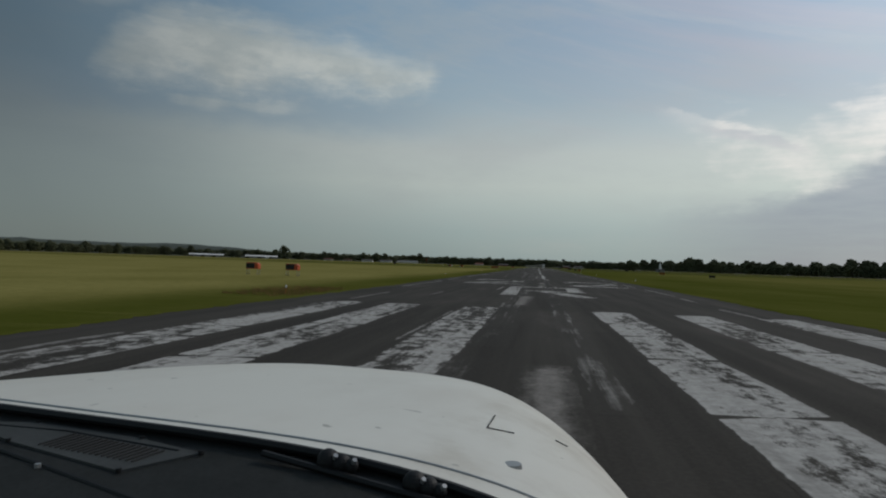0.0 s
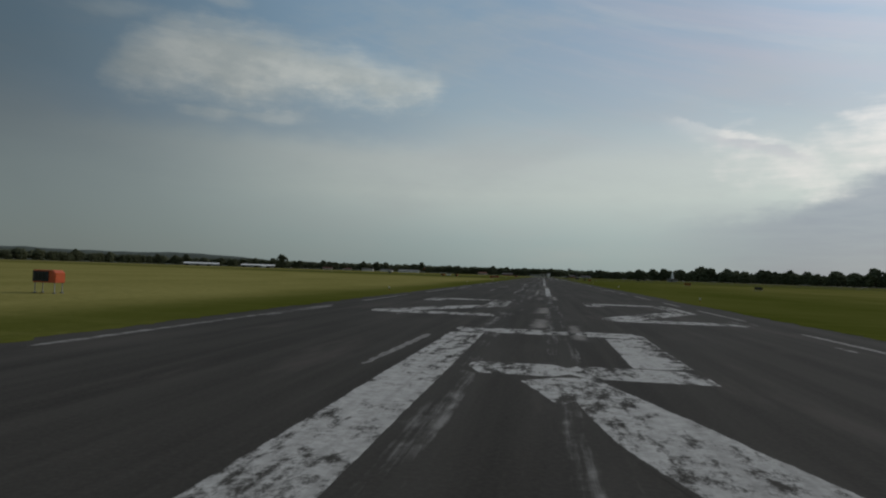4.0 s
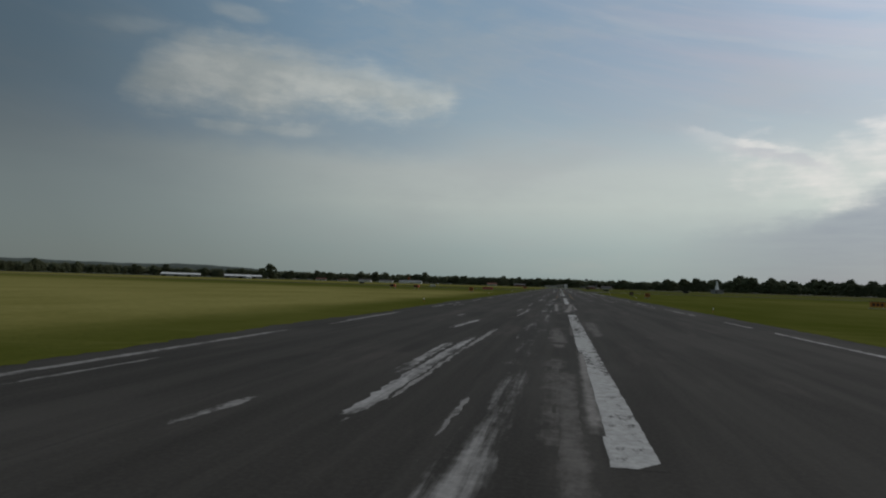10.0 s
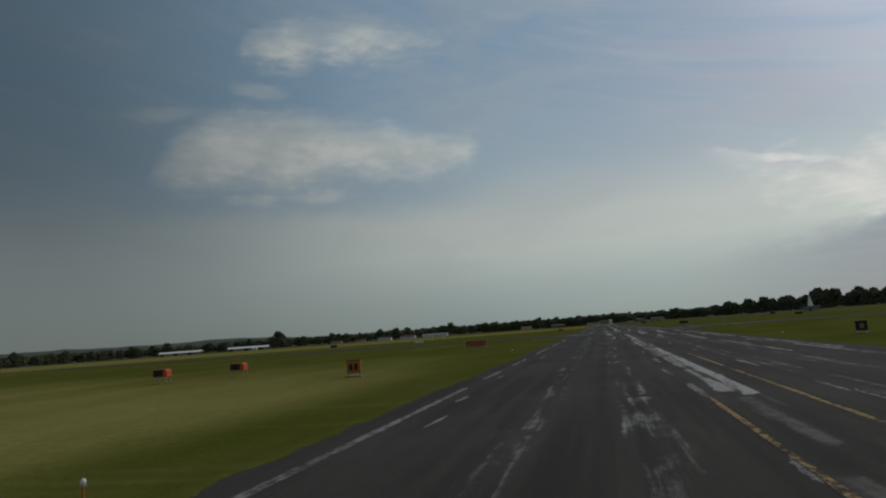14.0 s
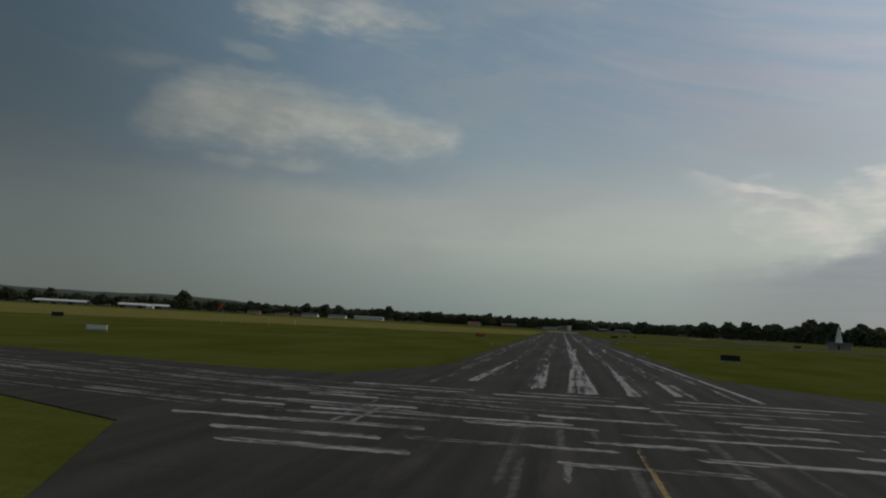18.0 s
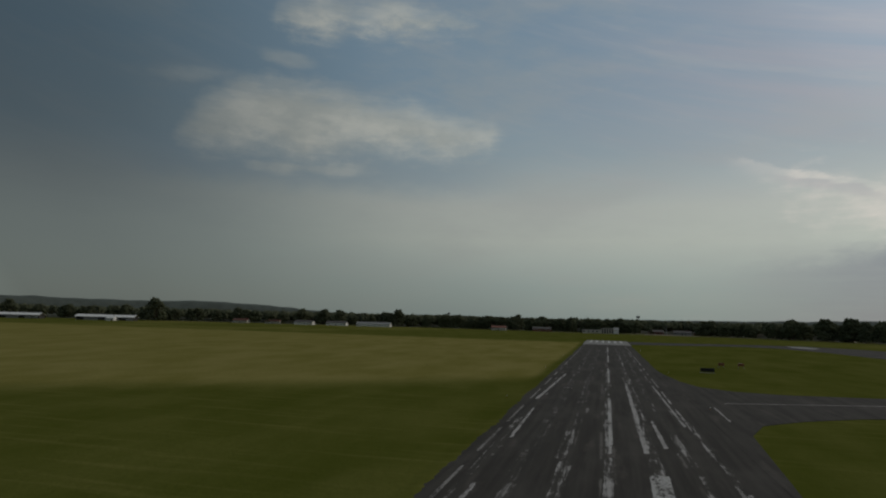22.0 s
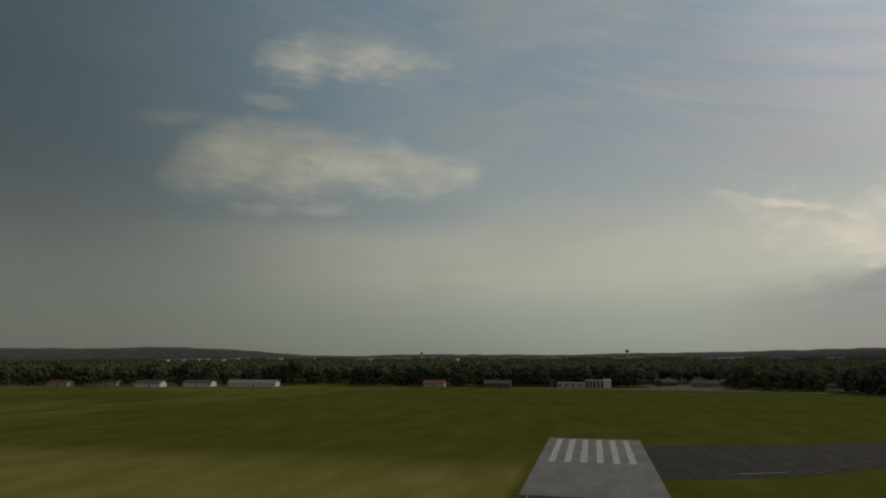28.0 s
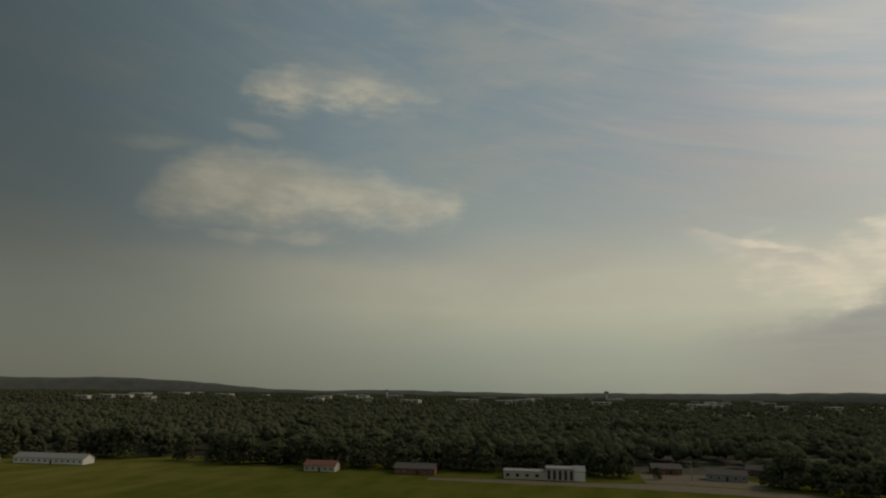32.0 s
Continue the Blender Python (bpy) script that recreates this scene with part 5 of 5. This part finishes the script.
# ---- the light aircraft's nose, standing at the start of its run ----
def cowl_material():
    """White paint, dulled by a film of grime and dotted with insects and chips."""
    k = material("cowl_white_paint", 0.42)
    film = k.step(k.noise(k.place, 3.0, 5, 0.6, (1.0, 0.5, 1.0)), 0.35, 0.75)
    spots = k.step(k.noise(k.place, 34.0, 2, 0.4), 0.735, 0.765)
    x, y, z = k.xyz(k.place)
    smudge = k.m("MULTIPLY", k.step(k.noise(k.place, 7.0, 6, 0.65), 0.42, 0.72), k.step(k.m("ABSOLUTE", x), 0.26, 0.42))
    colour = k.mix(film, (0.70, 0.675, 0.60), (0.64, 0.61, 0.535))
    colour = k.mix(k.m("MULTIPLY", smudge, 0.55), colour, (0.44, 0.39, 0.31))
    k.put(k.bsdf.inputs["Base Color"], k.mix(k.m("MULTIPLY", spots, 0.6), colour, (0.20, 0.18, 0.15)))
    k.put(k.bsdf.inputs["Roughness"], k.m("MULTIPLY_ADD", film, 0.2, 0.35))
    return k.mat


COWL_PAINT = cowl_material()
DECK_BLACK = plain("deck_black", (0.062, 0.065, 0.062), 0.75, 0, 0.3, 20.0)
SEAL = plain("black_rubber", (0.012, 0.012, 0.012), 0.6)


def cowl_point(s, u):
    """A point of the cowling's upper skin: s runs from windscreen to nose, u from side to side."""
    wide, top = 0.743 - 0.37 * s**1.6, 1.753 - 0.081 * s - 0.127 * s**5
    power = 2 / (3.626 - 0.41 * s)
    a = u * math.pi / 2 * 0.98
    across_, up = math.copysign(abs(math.sin(a)) ** power, a), abs(math.cos(a)) ** power
    return Vector((wide * across_, 1.222 * s + 0.027 * across_**2 * (1 - s), top - 0.5 * (1 - up)))


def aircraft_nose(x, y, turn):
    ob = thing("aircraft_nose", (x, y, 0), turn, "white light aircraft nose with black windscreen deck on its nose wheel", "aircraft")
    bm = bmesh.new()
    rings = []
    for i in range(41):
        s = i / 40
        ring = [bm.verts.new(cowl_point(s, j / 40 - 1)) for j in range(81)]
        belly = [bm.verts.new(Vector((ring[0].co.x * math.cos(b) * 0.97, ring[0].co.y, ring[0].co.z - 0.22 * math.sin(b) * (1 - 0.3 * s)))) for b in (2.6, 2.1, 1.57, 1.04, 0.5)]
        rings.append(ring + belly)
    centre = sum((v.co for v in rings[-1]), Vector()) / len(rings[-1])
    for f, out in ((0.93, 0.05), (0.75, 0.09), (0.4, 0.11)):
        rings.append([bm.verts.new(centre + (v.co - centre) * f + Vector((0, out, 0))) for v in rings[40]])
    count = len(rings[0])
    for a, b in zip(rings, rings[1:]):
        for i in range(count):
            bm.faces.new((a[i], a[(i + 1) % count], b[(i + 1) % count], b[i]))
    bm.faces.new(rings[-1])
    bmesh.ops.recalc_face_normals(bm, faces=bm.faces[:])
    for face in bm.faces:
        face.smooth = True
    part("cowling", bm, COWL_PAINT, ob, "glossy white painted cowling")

    def along(name, points, radius, mat, parent=ob, label=""):
        bm = bmesh.new()
        rings = []
        for i, at in enumerate(points):
            way = (Vector(points[min(i + 1, len(points) - 1)]) - Vector(points[max(i - 1, 0)])).normalized()
            side = way.cross(Vector((0, 0, 1))).normalized()
            up = side.cross(way)
            rings.append([bm.verts.new(Vector(at) + (side * math.cos(j * math.pi / 3) + up * math.sin(j * math.pi / 3)) * radius) for j in range(6)])
        for low, high in zip(rings, rings[1:]):
            for j in range(6):
                bm.faces.new((low[j], low[(j + 1) % 6], high[(j + 1) % 6], high[j]))
        bm.faces.new(rings[0][::-1])
        bm.faces.new(rings[-1])
        bmesh.ops.recalc_face_normals(bm, faces=bm.faces[:])
        return part(name, bm, mat, parent, label)

    part_line = [cowl_point(0.014 + 0.06 * max(0, u / 30), u / 30) + Vector((0, 0, 0.0005)) for u in range(-28, 29)]
    along("seam", part_line, 0.0016, STEEL, ob, "dark panel seam")
    along("seal", [cowl_point(0, u / 30) + Vector((0, -0.004, -0.003)) for u in range(-28, 29)], 0.0048, SEAL, ob, "black rubber seal")

    def deck_point(px, py):
        low, high = -1.0, 1.0
        for _ in range(30):
            mid = (low + high) / 2
            low, high = (mid, high) if cowl_point(0, mid).x < px else (low, mid)
        return Vector((px, py, cowl_point(0, low).z - 0.012 + 0.1 * py))

    bm = bmesh.new()
    grid = [[bm.verts.new(deck_point(0.72 * i / 24, 0.02 - 0.09 * j)) for i in range(-24, 25)] for j in range(6)]
    for a, b in zip(grid, grid[1:]):
        for i in range(48):
            bm.faces.new((a[i], a[i + 1], b[i + 1], b[i]))
    bmesh.ops.solidify(bm, geom=bm.faces[:], thickness=0.012)
    bmesh.ops.recalc_face_normals(bm, faces=bm.faces[:])
    part("deck", bm, DECK_BLACK, ob, "matt black deck under the windscreen")
    corners = ((-0.13, -0.035), (-0.05, -0.014), (0.10, -0.018), (0.185, -0.030), (0.14, -0.090), (-0.03, -0.066))
    bm = bmesh.new()
    top = [bm.verts.new(deck_point(*c) + Vector((0, 0, 0.0025))) for c in corners]
    low = [bm.verts.new(deck_point(*c) - Vector((0, 0, 0.004))) for c in corners]
    bm.faces.new(top)
    for i in range(6):
        bm.faces.new((top[i], low[i], low[(i + 1) % 6], top[(i + 1) % 6]))
    bmesh.ops.recalc_face_normals(bm, faces=bm.faces[:])
    vent = part("air_vent", bm, DECK_BLACK, ob, "black demister vent")
    for i in range(17):
        px = 0.022 + i * 0.0078
        along("slat", [deck_point(px, -0.030 - 0.0005 * i) + Vector((0, 0, 0.003)), deck_point(px - 0.010, -0.066 - 0.0003 * i) + Vector((0, 0, 0.003))], 0.0011, SEAL, vent)
    rim = [deck_point(*c) + Vector((0, 0, 0.0025)) for c in ((0.16, -0.033), (0.005, -0.026), (-0.12, -0.038))]
    along("rim", rim, 0.0012, SEAL, vent)
    for c in corners:
        part("screw", rod(deck_point(*c) + Vector((0, 0, 0.001)), deck_point(*c) + Vector((0, 0, 0.005)), 0.0028), SEAL, vent)
    along("groove", [deck_point(-0.13, -0.064) + Vector((0, 0, 0.001)), deck_point(0.0, -0.088) + Vector((0, 0, 0.001)), deck_point(0.24, -0.136) + Vector((0, 0, 0.001))], 0.0022, SEAL, ob, "dark groove across the deck")
    part("deck_screw", rod(deck_point(0.057, -0.104), deck_point(0.057, -0.104) + Vector((0, 0, 0.004)), 0.003), STEEL, ob, "bright steel screw")
    along("rod", [deck_point(0.25, -0.02) + Vector((0, 0, 0.008)), deck_point(0.45, -0.026) + Vector((0, 0, 0.008))], 0.0035, SEAL)
    for px in (0.325, 0.415):
        bm = bmesh.new()
        for dx, r in ((-0.006, 0.0115), (0.008, 0.0095), (0.019, 0.007)):
            bmesh.ops.create_uvsphere(bm, u_segments=14, v_segments=10, radius=r, matrix=Matrix.Translation(deck_point(px + dx, -0.012) + Vector((0, 0, 0.010))))
        knob = part("clamp", bm, SEAL, ob, "black clamp with a steel screw")
        for dx in (0.004, 0.024):
            part("clamp_screw", rod(deck_point(px + dx, -0.018) + Vector((0, 0, 0.016)), deck_point(px + dx, -0.018) + Vector((0.002, -0.002, 0.020)), 0.0024), STEEL, knob)
    for s, u in ((0.578, -0.65), (0.106, 0.31)):
        at = cowl_point(s, u)
        part("fastener", rod(at - Vector((0, 0, 0.003)), at + Vector((0, 0, 0.0022)), 0.011, 0.010, 20), STEEL, ob, "flush steel fastener")
    lift = Vector((0, 0, 0.0006))
    along("panel_gap", [cowl_point(0.317, 0.26) + lift, cowl_point(0.226, 0.255) + lift, cowl_point(0.246, 0.30) + lift], 0.0013, SEAL)
    along("panel_gap", [cowl_point(0.317, 0.39) + lift, cowl_point(0.322, 0.42) + lift], 0.0013, SEAL)
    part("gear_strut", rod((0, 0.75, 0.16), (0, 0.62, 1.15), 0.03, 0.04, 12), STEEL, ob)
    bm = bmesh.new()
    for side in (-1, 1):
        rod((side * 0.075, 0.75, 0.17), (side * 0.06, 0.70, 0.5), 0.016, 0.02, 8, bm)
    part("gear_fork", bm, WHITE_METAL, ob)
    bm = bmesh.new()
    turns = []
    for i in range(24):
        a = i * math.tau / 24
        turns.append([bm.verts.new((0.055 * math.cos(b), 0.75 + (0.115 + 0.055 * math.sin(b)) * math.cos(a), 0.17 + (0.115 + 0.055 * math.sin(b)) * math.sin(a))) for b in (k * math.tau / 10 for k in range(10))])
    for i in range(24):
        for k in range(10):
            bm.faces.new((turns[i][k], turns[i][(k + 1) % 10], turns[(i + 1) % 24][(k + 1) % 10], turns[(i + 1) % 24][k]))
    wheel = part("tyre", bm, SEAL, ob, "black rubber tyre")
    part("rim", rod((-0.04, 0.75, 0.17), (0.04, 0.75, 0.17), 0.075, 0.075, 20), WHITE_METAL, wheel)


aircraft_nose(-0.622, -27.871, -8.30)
